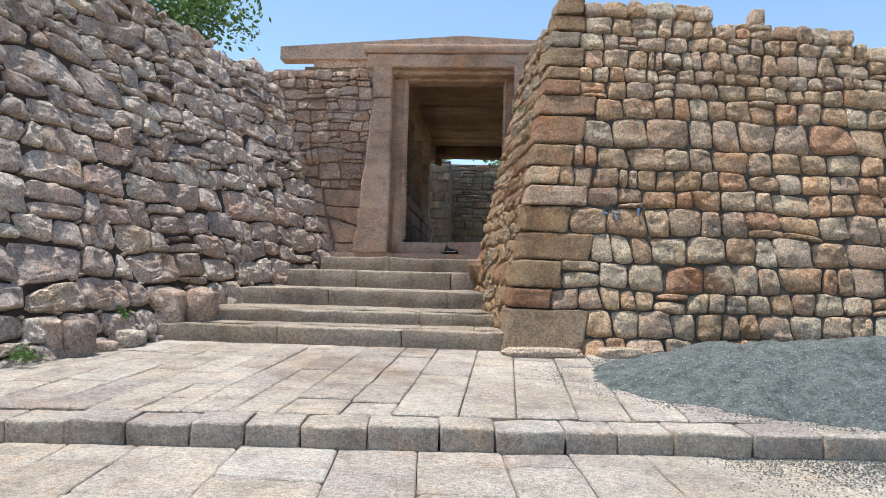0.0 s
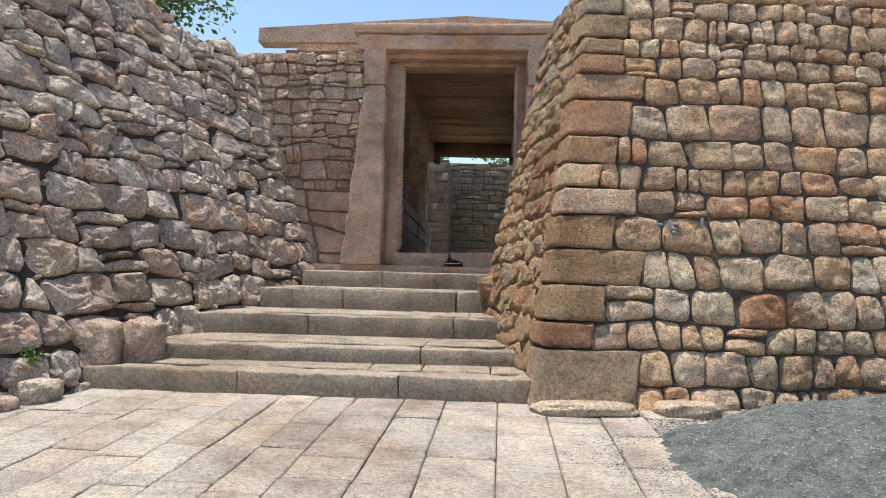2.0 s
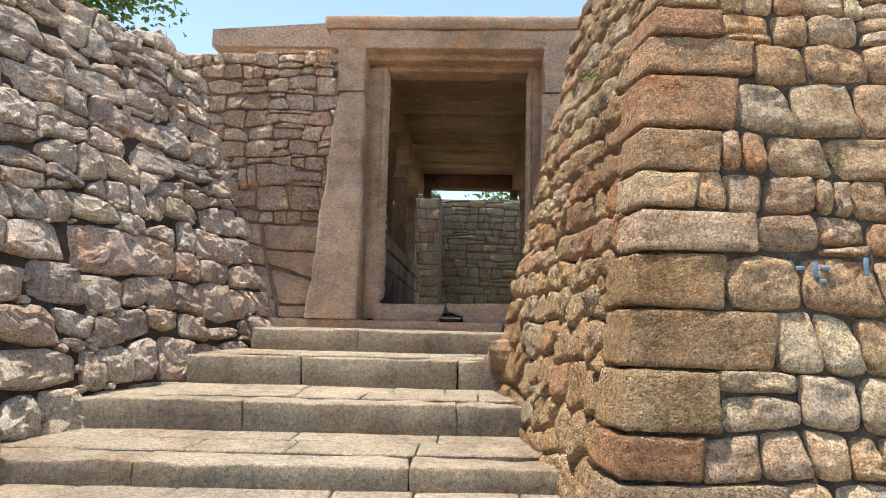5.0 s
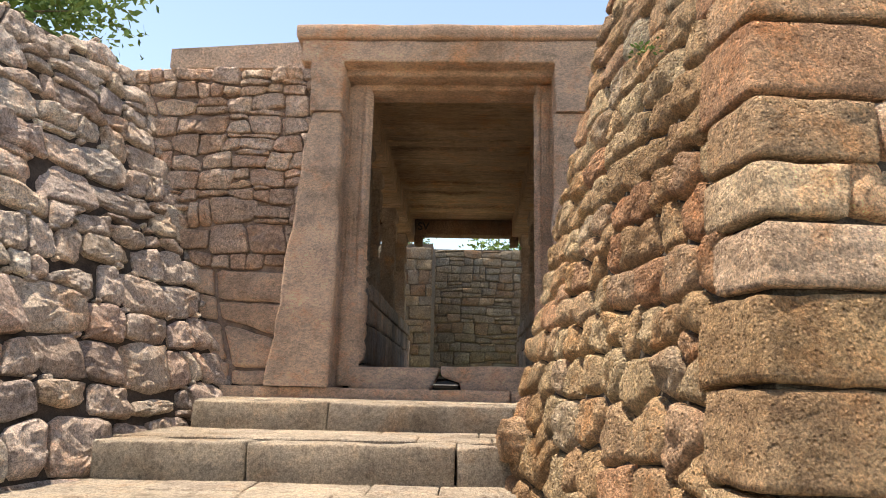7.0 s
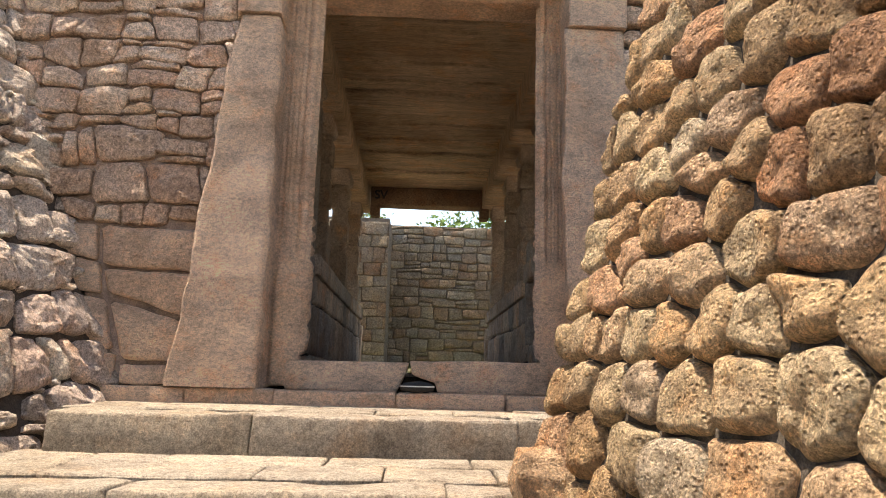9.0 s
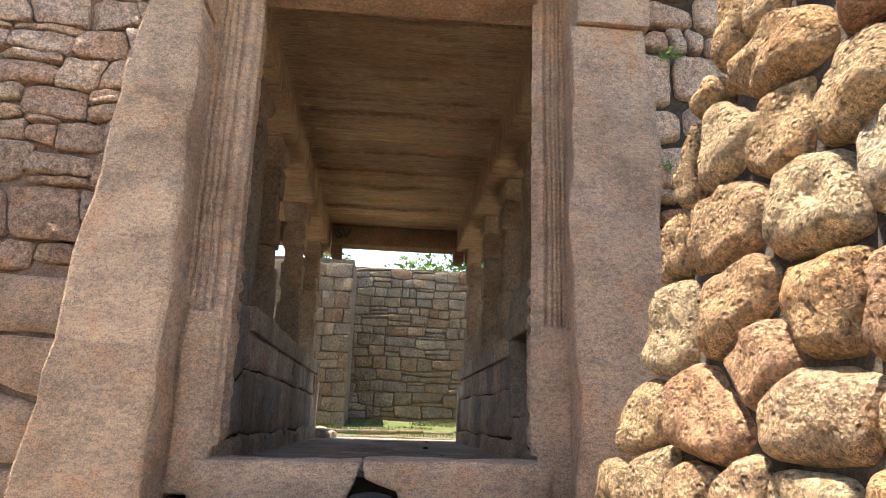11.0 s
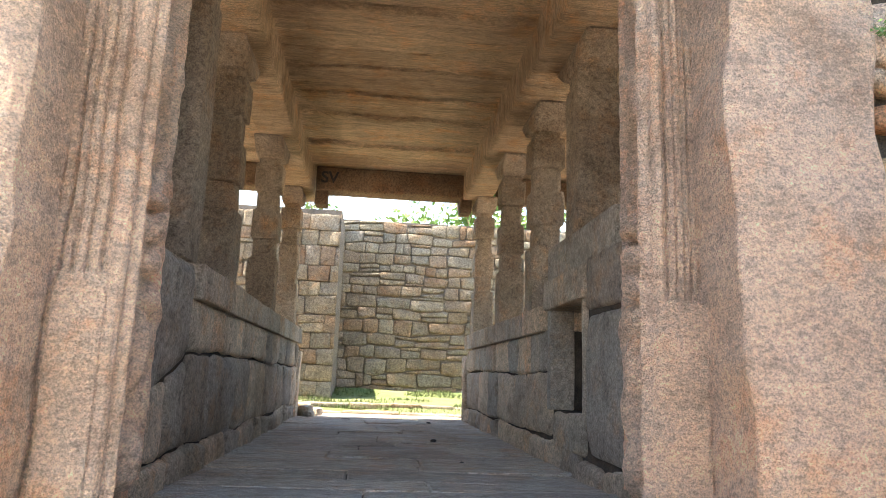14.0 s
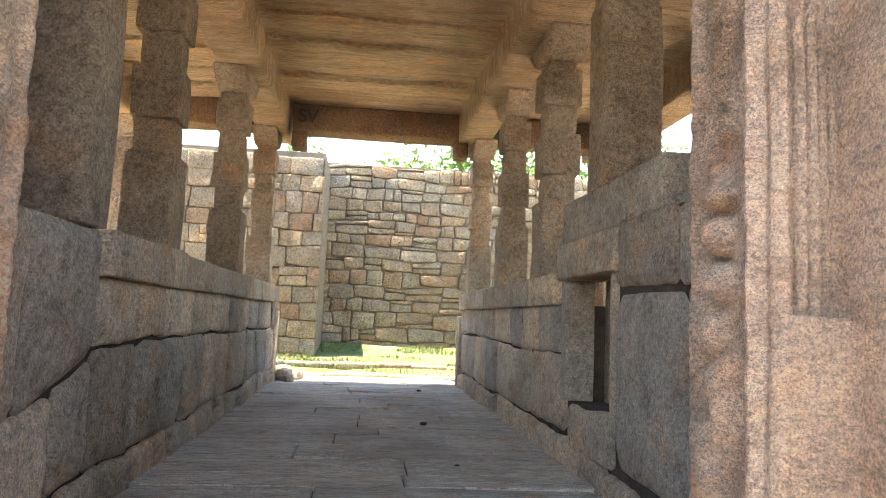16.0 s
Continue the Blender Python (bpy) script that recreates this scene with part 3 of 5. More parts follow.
def quoin_at(z, k):
    return next((q[k] for q in QUOINS if q[0] <= z < q[1]), 0.3)


def beside_quoins(made, edge):
    """Cuts off the stones where a corner stone takes their place."""
    kept = []
    for poly, c in made:
        low, high = min(p[1] for p in poly), max(p[1] for p in poly)
        ends = [edge((c[0], low + (high - low) * k)) for k in (0.12, 0.5, 0.88)]
        side = ends[0][1]
        u = ends[1][0] + 0.012 * side
        poly = clip(poly, u, 0, side, 0)
        if len(poly) > 2 and max(p[0] for p in poly) - min(p[0] for p in poly) > 0.03:
            kept.append((poly, (sum(p[0] for p in poly) / len(poly), sum(p[1] for p in poly) / len(poly))))
    return kept


place, back = plane_of(c0, Vector(pf(9, 0.4)) - c0, Vector(pf(5, 4)) - Vector(pf(5, 0.4)))
e0, e1 = back(c0), back(pcorner(PT + 0.3))
r0, r1 = back(pf(8.5, 0.4)), back(pf(8.5, PT + 0.3))


def pier_top(u):
    z = 6.0 if u < 3.4 else 5.9 - 0.15 * (u - 3.4)
    return (z - 0.4) * 1.024 - 0.1 + 0.05 * math.sin(u * 5.1)


corner_u = lambda v: e0[0] + (e1[0] - e0[0]) * (v - e0[1]) / (e1[1] - e0[1])
levels = [(q[0] - 0.4) * 1.024 + e0[1] for q in QUOINS]
levels = levels[:1] + [levels[0] + 0.33] + levels[1:] + [(QUOINS[-1][1] - 0.4) * 1.024 + e0[1]]
made = coursed([(e0[0] - 0.05, e0[1] - 0.05), (r0[0], r0[1] - 0.05), (r1[0], r1[1]), (e1[0] - 0.05, e1[1])], lambda v: 0.26, (0.75, 1.6), 0.06, 0.2, 0.07, levels, lambda v: corner_u(v) + quoin_at(0.4 + (v - e0[1]) * 0.977, 2) + 0.015)
made = [c for c in made if c[1][1] < pier_top(c[1][0])]
masonry(pier, made, place, M_PIER, (0.07, 0.13), 0.22, 0.007, 0.15, 0.55, 0.5, True, (1.2, 9.5, 1.5), 295, True, 0.1, "stone", 1, 1)
b0, b1 = pl(13.5, 0.4), pl(12.35, PT + 0.3)
place, back = plane_of(b0, c0 - b0, Vector(pl(11, 4)) - Vector(pl(11, 0.4)))
q0, q1, q2, q3 = back(b0), back(c0), back(pcorner(PT + 0.3)), back(b1)
seeds = courses(min(q0[0], q3[0]) - 0.4, max(q1[0], q2[0]) + 0.4, q0[1] - 0.3, q2[1] + 0.3, lambda v: rnd.uniform(0.26, 0.36) - 0.008 * v, (0.85, 1.5), 0.2, 0.08)
made = cells([(q0[0] - 0.03, q0[1]), (q1[0] + 0.02, q1[1]), (q2[0] + 0.02, q2[1]), (q3[0] - 0.03, q3[1])], seeds, 1.2)
made = [c for c in made if c[1][1] < 5.45]
made = beside_quoins(made, lambda c: (q1[0] + (q2[0] - q1[0]) * (c[1] - q1[1]) / (q2[1] - q1[1]) - quoin_at(0.4 + (c[1] - q1[1]) * 0.977, 3), 1))
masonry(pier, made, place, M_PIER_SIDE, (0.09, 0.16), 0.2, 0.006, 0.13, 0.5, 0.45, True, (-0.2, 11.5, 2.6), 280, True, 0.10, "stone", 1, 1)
place, back = plane_of((9, 13.48, 0.4), (-1, 0, 0), (0, -0.19, 1))
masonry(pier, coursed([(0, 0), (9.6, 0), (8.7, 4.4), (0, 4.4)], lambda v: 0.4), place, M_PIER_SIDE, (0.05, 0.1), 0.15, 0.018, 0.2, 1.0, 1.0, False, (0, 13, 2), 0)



def quoin(z0, z1, along_front, along_side, mat):
    """A squared corner stone of the pier, on both of its faces."""
    bm = bmesh.new()
    rows = []
    pf_out, ps_out = rnd.uniform(0.02, 0.05), rnd.uniform(0.025, 0.06)
    s1, s2, s3 = (rnd.uniform(-0.015, 0.015) for _ in range(3))
    for z, e in ((z0, -1), (z1, 1)):
        c = pcorner(z)
        a = Vector(pf(c.x + along_front + e * s3, z + s1 * (e < 0)))
        b = pl(c.y + along_side + e * s2, z + s2 * (e < 0))
        out_f, out_s = Vector((0, -pf_out, 0)), Vector((-ps_out, 0, 0))
        rows.append([c + out_f + out_s, a + out_f, a + b - c, b + out_s])
    vs = [bm.verts.new(v) for row in rows for v in row]
    for f in ((3, 2, 1, 0), (4, 5, 6, 7), (0, 1, 5, 4), (1, 2, 6, 5), (2, 3, 7, 6), (3, 0, 4, 7)):
        bm.faces.new([vs[i] for i in f])
    bm.normal_update()
    bmesh.ops.bevel(bm, geom=bm.edges[:], offset=0.03, segments=2, affect="EDGES", profile=0.6)
    bmesh.ops.subdivide_edges(bm, edges=[e for e in bm.edges if e.calc_length() > 0.12], cuts=7, use_grid_fill=True)
    mid = sum((v.co for v in bm.verts), Vector()) / len(bm.verts)
    for v in bm.verts:
        q = v.co.copy()
        v.co += noise.noise_vector(q * 3 + mid) * 0.012 + noise.noise_vector(q * 8 + mid) * 0.010 + noise.noise_vector(q * 17) * 0.008 + noise.noise_vector(q * 38) * 0.005
    return part("quoin", bm, mat, pier, "", True)


for z0, z1, qf, qs in QUOINS:
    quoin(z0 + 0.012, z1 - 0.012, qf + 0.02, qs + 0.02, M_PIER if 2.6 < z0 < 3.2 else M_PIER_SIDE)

# ---- gateway front ----
BACK_Y = 16.15


def front(x0, x1, z0, z1, name, label):
    return solid(name, [(x0, FRONT_Y + 0.07, z0), (x1, FRONT_Y + 0.07, z0), (x1, BACK_Y, z0), (x0, BACK_Y, z0), (x0, FRONT_Y + 0.07, z1), (x1, FRONT_Y + 0.07, z1), (x1, BACK_Y, z1), (x0, BACK_Y, z1)], M_PLASTER, None, "structure", label)


front_west = front(-6.2, -2.6, 1.6, 6.28, "wall_front_west", "gateway front of brown rubble over dressed blocks")
place, back = plane_of((-6.2, FRONT_Y, 2.1), (1, 0, 0), (0, 0, 1))
made = coursed([(0.2, 1.58), (3.12, 1.58), (3.3, 4.32), (0.2, 4.22)], lambda v: rnd.uniform(0.2, 0.32), (0.9, 1.9), 0.12, 0.45, 0.14)
masonry(front_west, made, place, M_FRONT, (0.06, 0.11), 0.12, 0.005, 0.13, 0.7, 0.36, False, (-3.5, FRONT_Y, 4), 295, True, 0.14, "stone", 1, 0)
for quad in (((2.23, 1.20), (3.08, 1.17), (3.12, 1.55), (2.18, 1.56)), ((2.29, 0.97), (3.00, 0.76), (3.07, 1.15), (2.23, 1.18)), ((2.47, 0.39), (2.90, 0.37), (2.95, 0.74), (2.32, 0.92)), ((2.47, 0.18), (2.92, 0.18), (2.90, 0.34), (2.47, 0.36)),
        ((1.75, 0.2), (2.42, 0.2), (2.42, 0.45), (1.75, 0.5)), ((1.85, 0.53), (2.38, 0.47), (2.27, 0.92), (1.85, 0.95)), ((1.9, 0.98), (2.23, 0.95), (2.18, 1.25), (1.9, 1.28)), ((1.8, 1.30), (2.17, 1.26), (2.14, 1.57), (1.8, 1.6)), ((0.4, 0.2), (1.7, 0.2), (1.75, 0.9), (0.4, 0.9)), ((0.4, 0.93), (1.8, 0.98), (1.75, 1.58), (0.4, 1.58))):
    outline, centre = rounded(list(quad), 0.07, 0.006)
    v, f = boulder_mesh(outline, centre, place, rnd.uniform(0.06, 0.08), 0.1, 0.25, 0.4, True, 0.04)
    mesh_object("dressed_block", v, f, M_GATE, front_west, True)

front_east = front(0.6, 1.22, 1.6, 6.45, "wall_front_east", "gateway front of rubble and squared blocks beside a dark opening")
front_east.data.materials[0] = M_JOINT
front_lintel = front(1.22, 2.3, 4.02, 6.45, "wall_front_opening_head", "rubble over the dark opening")
front_far = front(2.3, 9, 1.6, 6.45, "wall_front_east_end", "rubble front behind the pier")
front(1.22, 2.3, 1.6, 2.75, "wall_front_opening_foot", "rubble below the dark opening")
# chamber faces coloured near-black to stand in for the darkness inside
solid("wall_store_back", [(0.9, 17.75, 1.8), (3.2, 17.75, 1.8), (3.2, 17.95, 1.8), (0.9, 17.95, 1.8), (0.9, 17.75, 4.6), (3.2, 17.75, 4.6), (3.2, 17.95, 4.6), (0.9, 17.95, 4.6)], M_DARK, None, "structure", "near-black back of a small chamber, its shade put into the colour")
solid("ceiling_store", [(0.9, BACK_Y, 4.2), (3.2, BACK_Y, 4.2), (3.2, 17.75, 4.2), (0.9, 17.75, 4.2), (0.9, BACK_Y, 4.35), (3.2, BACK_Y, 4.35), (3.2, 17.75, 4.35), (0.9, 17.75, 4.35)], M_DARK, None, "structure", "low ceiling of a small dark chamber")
solid("wall_store_side", [(3.0, BACK_Y, 1.8), (3.2, BACK_Y, 1.8), (3.2, 17.75, 1.8), (3.0, 17.75, 1.8), (3.0, BACK_Y, 4.2), (3.2, BACK_Y, 4.2), (3.2, 17.75, 4.2), (3.0, 17.75, 4.2)], M_DARK, None, "structure", "near-black side of a small chamber, its shade put into the colour")
# unseen side, added to keep the platform's light out of the chamber
solid("wall_store_inner", [(0.8, BACK_Y, 1.8), (1.0, BACK_Y, 1.8), (1.0, 17.75, 1.8), (0.8, 17.75, 1.8), (0.8, BACK_Y, 4.2), (1.0, BACK_Y, 4.2), (1.0, 17.75, 4.2), (0.8, 17.75, 4.2)], M_DARK, None, "structure", "near-black side of a small chamber, its shade put into the colour")
place, back = plane_of((0, FRONT_Y, 2.1), (1, 0, 0), (0, 0, 1))
# squared stones beside the opening
for u0, u1, z0, z1 in ((1.03, 1.44, 0.02, 0.66), (1.02, 1.40, 0.68, 1.18), (0.99, 1.34, 1.2, 1.56), (1.0, 1.28, 1.57, 1.92)):
    outline, centre = rounded([(u0, z0), (u1, z0), (u1 - 0.03, z1), (u0 + 0.02, z1)], 0.1, 0.008)
    v, f = boulder_mesh(soften(outline, 0.25, 1), centre, place, 0.13, 0.1, 0.25, 0.6, True, 0.05)
    mesh_object("squared_block", v, f, M_GATE, front_east, True)
block("lintel_block", (1.66, FRONT_Y + 0.15, 4.03), (1.42, 0.5, 0.44), M_GATE, front_lintel, "", 0.05, 0.02, 3)
made = coursed([(0.68, 2.38), (8.9, 2.38), (8.9, 4.5), (0.6, 4.5)], lambda v: rnd.uniform(0.26, 0.4), (1.0, 1.9), 0.15, 0.3, 0.2)
masonry(front_lintel, made, place, M_FRONT, (0.05, 0.10), 0.1, 0.012, 0.14, 0.8, 0.8, True, (1.2, FRONT_Y, 5), 60, True, 0.12)
masonry(front_far, coursed([(2.3, 0), (8.9, 0), (8.9, 2.38), (2.3, 2.38)], lambda v: 0.4), place, M_FRONT, (0.03, 0.07), 0.1, 0.012, 0.2, 1.0, 0.8, True, (2.3, FRONT_Y, 3), 0)
for u, z, r in ((0.86, 1.50, 0.08), (0.92, 1.36, 0.07), (0.87, 1.22, 0.09), (0.93, 1.08, 0.085), (0.90, 0.92, 0.08), (0.95, 0.78, 0.07), (0.93, 0.55, 0.07), (0.96, 0.36, 0.10), (0.97, 0.15, 0.09), (0.84, 1.95, 0.07), (0.90, 2.2, 0.08), (0.83, 2.35, 0.06)):
    r *= 1.25
    pts = [(u + r * 1.2 * math.cos(a) * rnd.uniform(0.85, 1.1), z + r * 0.75 * math.sin(a) * rnd.uniform(0.85, 1.1)) for a in np.linspace(0, 2 * math.pi, 8, endpoint=False)]
    v, f = boulder_mesh(pts, (u, z), place, 0.07, 0.08, 0.5, 0.8, True)
    mesh_object("chink_stone", v, f, M_PIER, front_east, True)

# ---- door frame ----
gate = new("stone_gateway")
gate.location = (0, 0, 0)
tagged(gate, "tall granite door frame with moulded jambs and a heavy lintel", "gateway")


def prism(name, outline, z0, z1, mat, parent, label="", top=None, rows=14, rough=0.008):
    """An upright stone from an outline of the plan; top gives the outline at its head."""
    top = top or outline
    n = len(outline)
    verts, faces = [], []
    for r in range(rows + 1):
        t = r / rows
        for (a, b), (c, d) in zip(outline, top):
            p = Vector((a + (c - a) * t, b + (d - b) * t, z0 + (z1 - z0) * t))
            q = noise.noise_vector(p * 2.3) * rough + noise.noise_vector(p * 9) * rough * 0.4
            verts.append(p + Vector((q.x * 1.6, q.y * 0.25, 0)))
    for r in range(rows):
        for i in range(n):
            j = (i + 1) % n
            faces.append((r * n + i, r * n + j, (r + 1) * n + j, (r + 1) * n + i))
    faces.append(tuple(reversed(range(n))))
    faces.append(tuple(range(rows * n, rows * n + n)))
    return mesh_object(name, verts, faces, mat, parent, False, label)


def jamb_outline(joint, corner, inner):
    """Plan of a moulded jamb: fine ribs on its face from the post to the corner, then a side that splays back into the hall."""
    steps = ((0.0, 0.05), (0.04, 0.05), (0.05, 0.02), (0.10, 0.015), (0.11, 0.028), (0.16, 0.028), (0.17, 0.012), (0.26, 0.008), (0.28, 0.035), (0.31, 0.035), (0.33, 0.005), (0.40, 0.0), (0.42, 0.02), (0.45, 0.02), (0.47, 0.0), (0.55, 0.0), (0.57, 0.022), (0.60, 0.022), (0.62, 0.002), (0.71, 0.002), (0.74, 0.03), (0.77, 0.03), (0.80, 0.004), (0.88, -0.006), (0.96, 0.004), (1.0, 0.03))
    pts = [(joint[0], inner[1])]
    pts += [(joint[0] + (corner[0] - joint[0]) * a, joint[1] + (corner[1] - joint[1]) * a + b) for a, b in steps]
    return pts + [inner]


def outer(x0, x1, y0=FRONT_Y - 0.10, y1=BACK_Y):
    return [(x0, y1), (x0, y0 + 0.015), (x0 + 0.015, y0), (x1 - 0.03, y0), (x1, y0 + 0.03), (x1, y1)]


prism("jamb_post", outer(-3.30, -2.54), 2.28, 5.72, M_GATE, gate, "rough faced granite post, broad at the foot", [(-2.97, BACK_Y), (-2.97, FRONT_Y - 0.02), (-2.93, FRONT_Y - 0.06), (-2.60, FRONT_Y - 0.06), (-2.56, FRONT_Y - 0.02), (-2.56, BACK_Y)], 18, 0.03)
prism("jamb_head", outer(-2.99, -2.55), 5.74, 6.42, M_GATE, gate, "", None, 5, 0.02)
prism("jamb_post", [(0.26, BACK_Y)] + outer(0.13, 0.86)[1:], 2.28, 5.72, M_GATE, gate, "rough faced granite post with a worn edge", [(0.24, BACK_Y), (0.12, FRONT_Y - 0.045), (0.135, FRONT_Y - 0.06), (0.68, FRONT_Y - 0.06), (0.72, FRONT_Y - 0.02), (0.72, BACK_Y)], 18, 0.035)
prism("jamb_head", outer(0.16, 0.72), 5.74, 6.42, M_GATE, gate, "", None, 5, 0.02)
JAMBS = (((-2.60, 15.62), (-2.26, 15.60), (-2.40, 16.44)), ((0.205, 15.67), (-0.039, 15.645), (0.155, 16.46)))
prism("moulded_jamb", jamb_outline(*JAMBS[0]), 2.3, 6.25, M_GATE, gate, "granite jamb carved with fine upright ribs", None, 40, 0.008)
prism("moulded_jamb", list(reversed(jamb_outline(*JAMBS[1]))), 2.3, 6.3, M_GATE, gate, "granite jamb carved with fine upright ribs and a creeper", None, 40, 0.008)
block("lintel", (-1.13, FRONT_Y + 0.42, 6.42), (4.0, 0.98, 0.30), M_GATE, gate, "", 0.03, 0.02, 8)
block("cornice", (-1.13, FRONT_Y + 0.40, 6.73), (4.15, 1.04, 0.20), M_GATE, gate, "", 0.04, 0.015, 8)
block("inner_lintel", (-1.13, FRONT_Y + 0.5, 6.33), (2.9, 0.70, 0.12), M_GATE, gate, "", 0.03, 0.015, 6)
block("inner_lintel", (-1.13, FRONT_Y + 0.64, 6.25), (2.75, 0.42, 0.12), M_GATE, gate, "", 0.02, 0.01, 6)


def relief(start, end, side, label):
    """A carved panel on a jamb's splayed side: a winding creeper above a standing rounded shape, one surface."""
    a0, a1 = Vector((*start, 0)), Vector((*end, 0))
    along, width = (a1 - a0).normalized(), (a1 - a0).length
    out = Vector((along.y, -along.x, 0)) * side
    z0, z1, ny, nz = 2.6, 6.2, 34, 320
    lumps = [(0.0, 0.16, 0.07, 0.16), (0.05, 0.42, 0.06, 0.18), (-0.02, 0.66, 0.10, 0.12), (0.05, 0.86, 0.08, 0.09), (-0.03, 1.02, 0.07, 0.07), (0.0, 1.17, 0.085, 0.075), (-0.12, 0.62, 0.035, 0.2), (0.13, 0.8, 0.035, 0.16), (0.0, 1.31, 0.13, 0.05)]
    verts, faces = [], []
    for j in range(nz + 1):
        for i in range(ny + 1):
            a, b = (i / ny - 0.5) * width, (z1 - z0) * j / nz
            h = 0.0
            for ca, cb, ra, rb in lumps:
                d = ((a - ca) / ra) ** 2 + ((b - cb) / rb) ** 2
                h = max(h, 0.09 * math.sqrt(max(0, 1 - d)))
            if b > 1.36:
                phase = (b - 1.36) * 7.5
                h = max(h, 0.05 * max(0, 1 - ((a - 0.13 * math.sin(phase)) / 0.03) ** 2))
                turn = 1 if math.sin(phase) < 0 else -1
                rad = math.hypot(a - turn * 0.05, ((phase / math.pi) % 1.0 - 0.5) * math.pi / 7.5)
                h = max(h, 0.045 * max(0, math.cos(rad * 95)) * (rad < 0.12))
            if abs(a) > width * 0.44:
                h = 0.045
            p = a0.lerp(a1, i / ny) + Vector((0, 0, z0 + b))
            h += 0.009 * noise.noise(p * 14) + 0.005 * noise.noise(p * 34) + 0.004
            if min(i, ny - i, j, nz - j) == 0:
                h = -0.03
            verts.append(p + out * h)
    for j in range(nz):
        for i in range(ny):
            k = j * (ny + 1) + i
            q = (k, k + 1, k + ny + 2, k + ny + 1)
            faces.append(q if side > 0 else q[::-1])
    mesh_object("carving", verts, faces, M_GATE, gate, True, label)


relief((-0.030, 15.70), (0.145, 16.42), -1, "worn carved creeper above a rounded shape")
relief((-2.268, 15.65), (-2.395, 16.41), 1, "worn carved creeper above a rounded shape")
for px, py in ((-2.41, 15.655), (0.10, 15.70)):
    block("rib_stop", (px, py, 2.31), (0.20, 0.14, 1.2), M_GATE, gate, "", 0.012, 0.008, 3, 2)
# threshold in two stones, with a drain notch between, on a plinth course
def sill(outline):
    """A threshold stone: an upright outline drawn out along y, with worn edges."""
    bm = bmesh.new()
    rows = [[bm.verts.new((px, py, pz)) for px, pz in outline] for py in (15.53, 16.02)]
    n = len(outline)
    bm.faces.new(rows[0])
    bm.faces.new(list(reversed(rows[1])))
    for k in range(n):
        bm.faces.new((rows[0][(k + 1) % n], rows[0][k], rows[1][k], rows[1][(k + 1) % n]))
    bmesh.ops.recalc_face_normals(bm, faces=bm.faces[:])
    bmesh.ops.bevel(bm, geom=bm.edges[:], offset=0.022, segments=2, affect="EDGES", profile=0.6)
    bmesh.ops.subdivide_edges(bm, edges=[e for e in bm.edges if e.calc_length() > 0.3], cuts=6, use_grid_fill=True)
    for v in bm.verts:
        v.co += noise.noise_vector(v.co * 4) * 0.012 + noise.noise_vector(v.co * 15) * 0.006
    part("sill", bm, M_GATE, gate, "", True)


sill([(-2.36, 2.27), (-1.36, 2.27), (-1.29, 2.42), (-1.25, 2.54), (-2.36, 2.53)])
sill([(-0.98, 2.27), (0.02, 2.27), (0.02, 2.57), (-1.24, 2.555), (-1.22, 2.44), (-1.12, 2.40), (-1.0, 2.36)])
x = -4.1
for w in (0.95, 0.75, 1.05, 0.95, 1.0, 1.0):
    block("plinth_block", (x + w / 2, 15.5, 2.0), (w - 0.012, 0.5, 0.275), M_GATE, gate, "", 0.025, 0.012, 3)
    x += w


def pouch(x, y, z):
    """A small dark slumped pouch with a pale seam round its rim."""
    ob = new("pouch")
    ob.location = (x, y, z)
    tagged(ob, "small black slumped pouch with a pale rim in the threshold drain", "bag")
    bm = bmesh.new()
    bmesh.ops.create_uvsphere(bm, u_segments=24, v_segments=14, radius=1.0)
    for v in bm.verts:
        v.co = Vector((v.co.x * 0.15, v.co.y * 0.09, max(-0.8, v.co.z) * 0.052 + 0.045))
        v.co += noise.noise_vector(v.co * 16) * 0.008
    part("body", bm, M_BLACK, ob, "", True)
    bm = bmesh.new()
    ring = [[bm.verts.new((0.151 * math.cos(a) * k, 0.091 * math.sin(a) * k, 0.055 + h)) for a in np.linspace(0, 2 * math.pi, 28, endpoint=False)] for k, h in ((1.0, -0.005), (1.03, 0.0), (1.0, 0.006))]
    for r in range(2):
        for k in range(28):
            bm.faces.new((ring[r][k], ring[r][(k + 1) % 28], ring[r + 1][(k + 1) % 28], ring[r + 1][k]))
    part("seam", bm, M_WHITE, ob, "pale worn seam", True)


pouch(-1.17, 15.33, 2.275)

# ---- roof slab ----
roof = solid("roof", [(-4.85, 17.1, 6.75), (2.75, 17.1, 6.75), (2.75, 24.75, 6.75), (-4.85, 24.75, 6.75), (-4.85, 17.1, 7.2), (2.75, 17.1, 7.2), (2.75, 24.75, 7.2), (-4.85, 24.75, 7.2)], M_FRONT, None, "structure", "flat stone roof over the pillared gateway hall")
mesh_object("roof_edge", [(-5.7, 17.0, 7.2), (3.4, 17.0, 7.2), (3.4, 17.4, 7.2), (-5.7, 17.4, 7.2), (-5.7, 17.0, 7.52), (-1.1, 17.0, 7.8), (3.4, 17.0, 7.52), (3.4, 17.4, 7.52), (-1.1, 17.4, 7.8), (-5.7, 17.4, 7.52)],
    [(0, 1, 6, 5, 4), (2, 3, 9, 8, 7), (4, 5, 8, 9), (5, 6, 7, 8), (1, 2, 7, 6), (3, 0, 4, 9), (3, 2, 1, 0)], M_FRONT, roof)
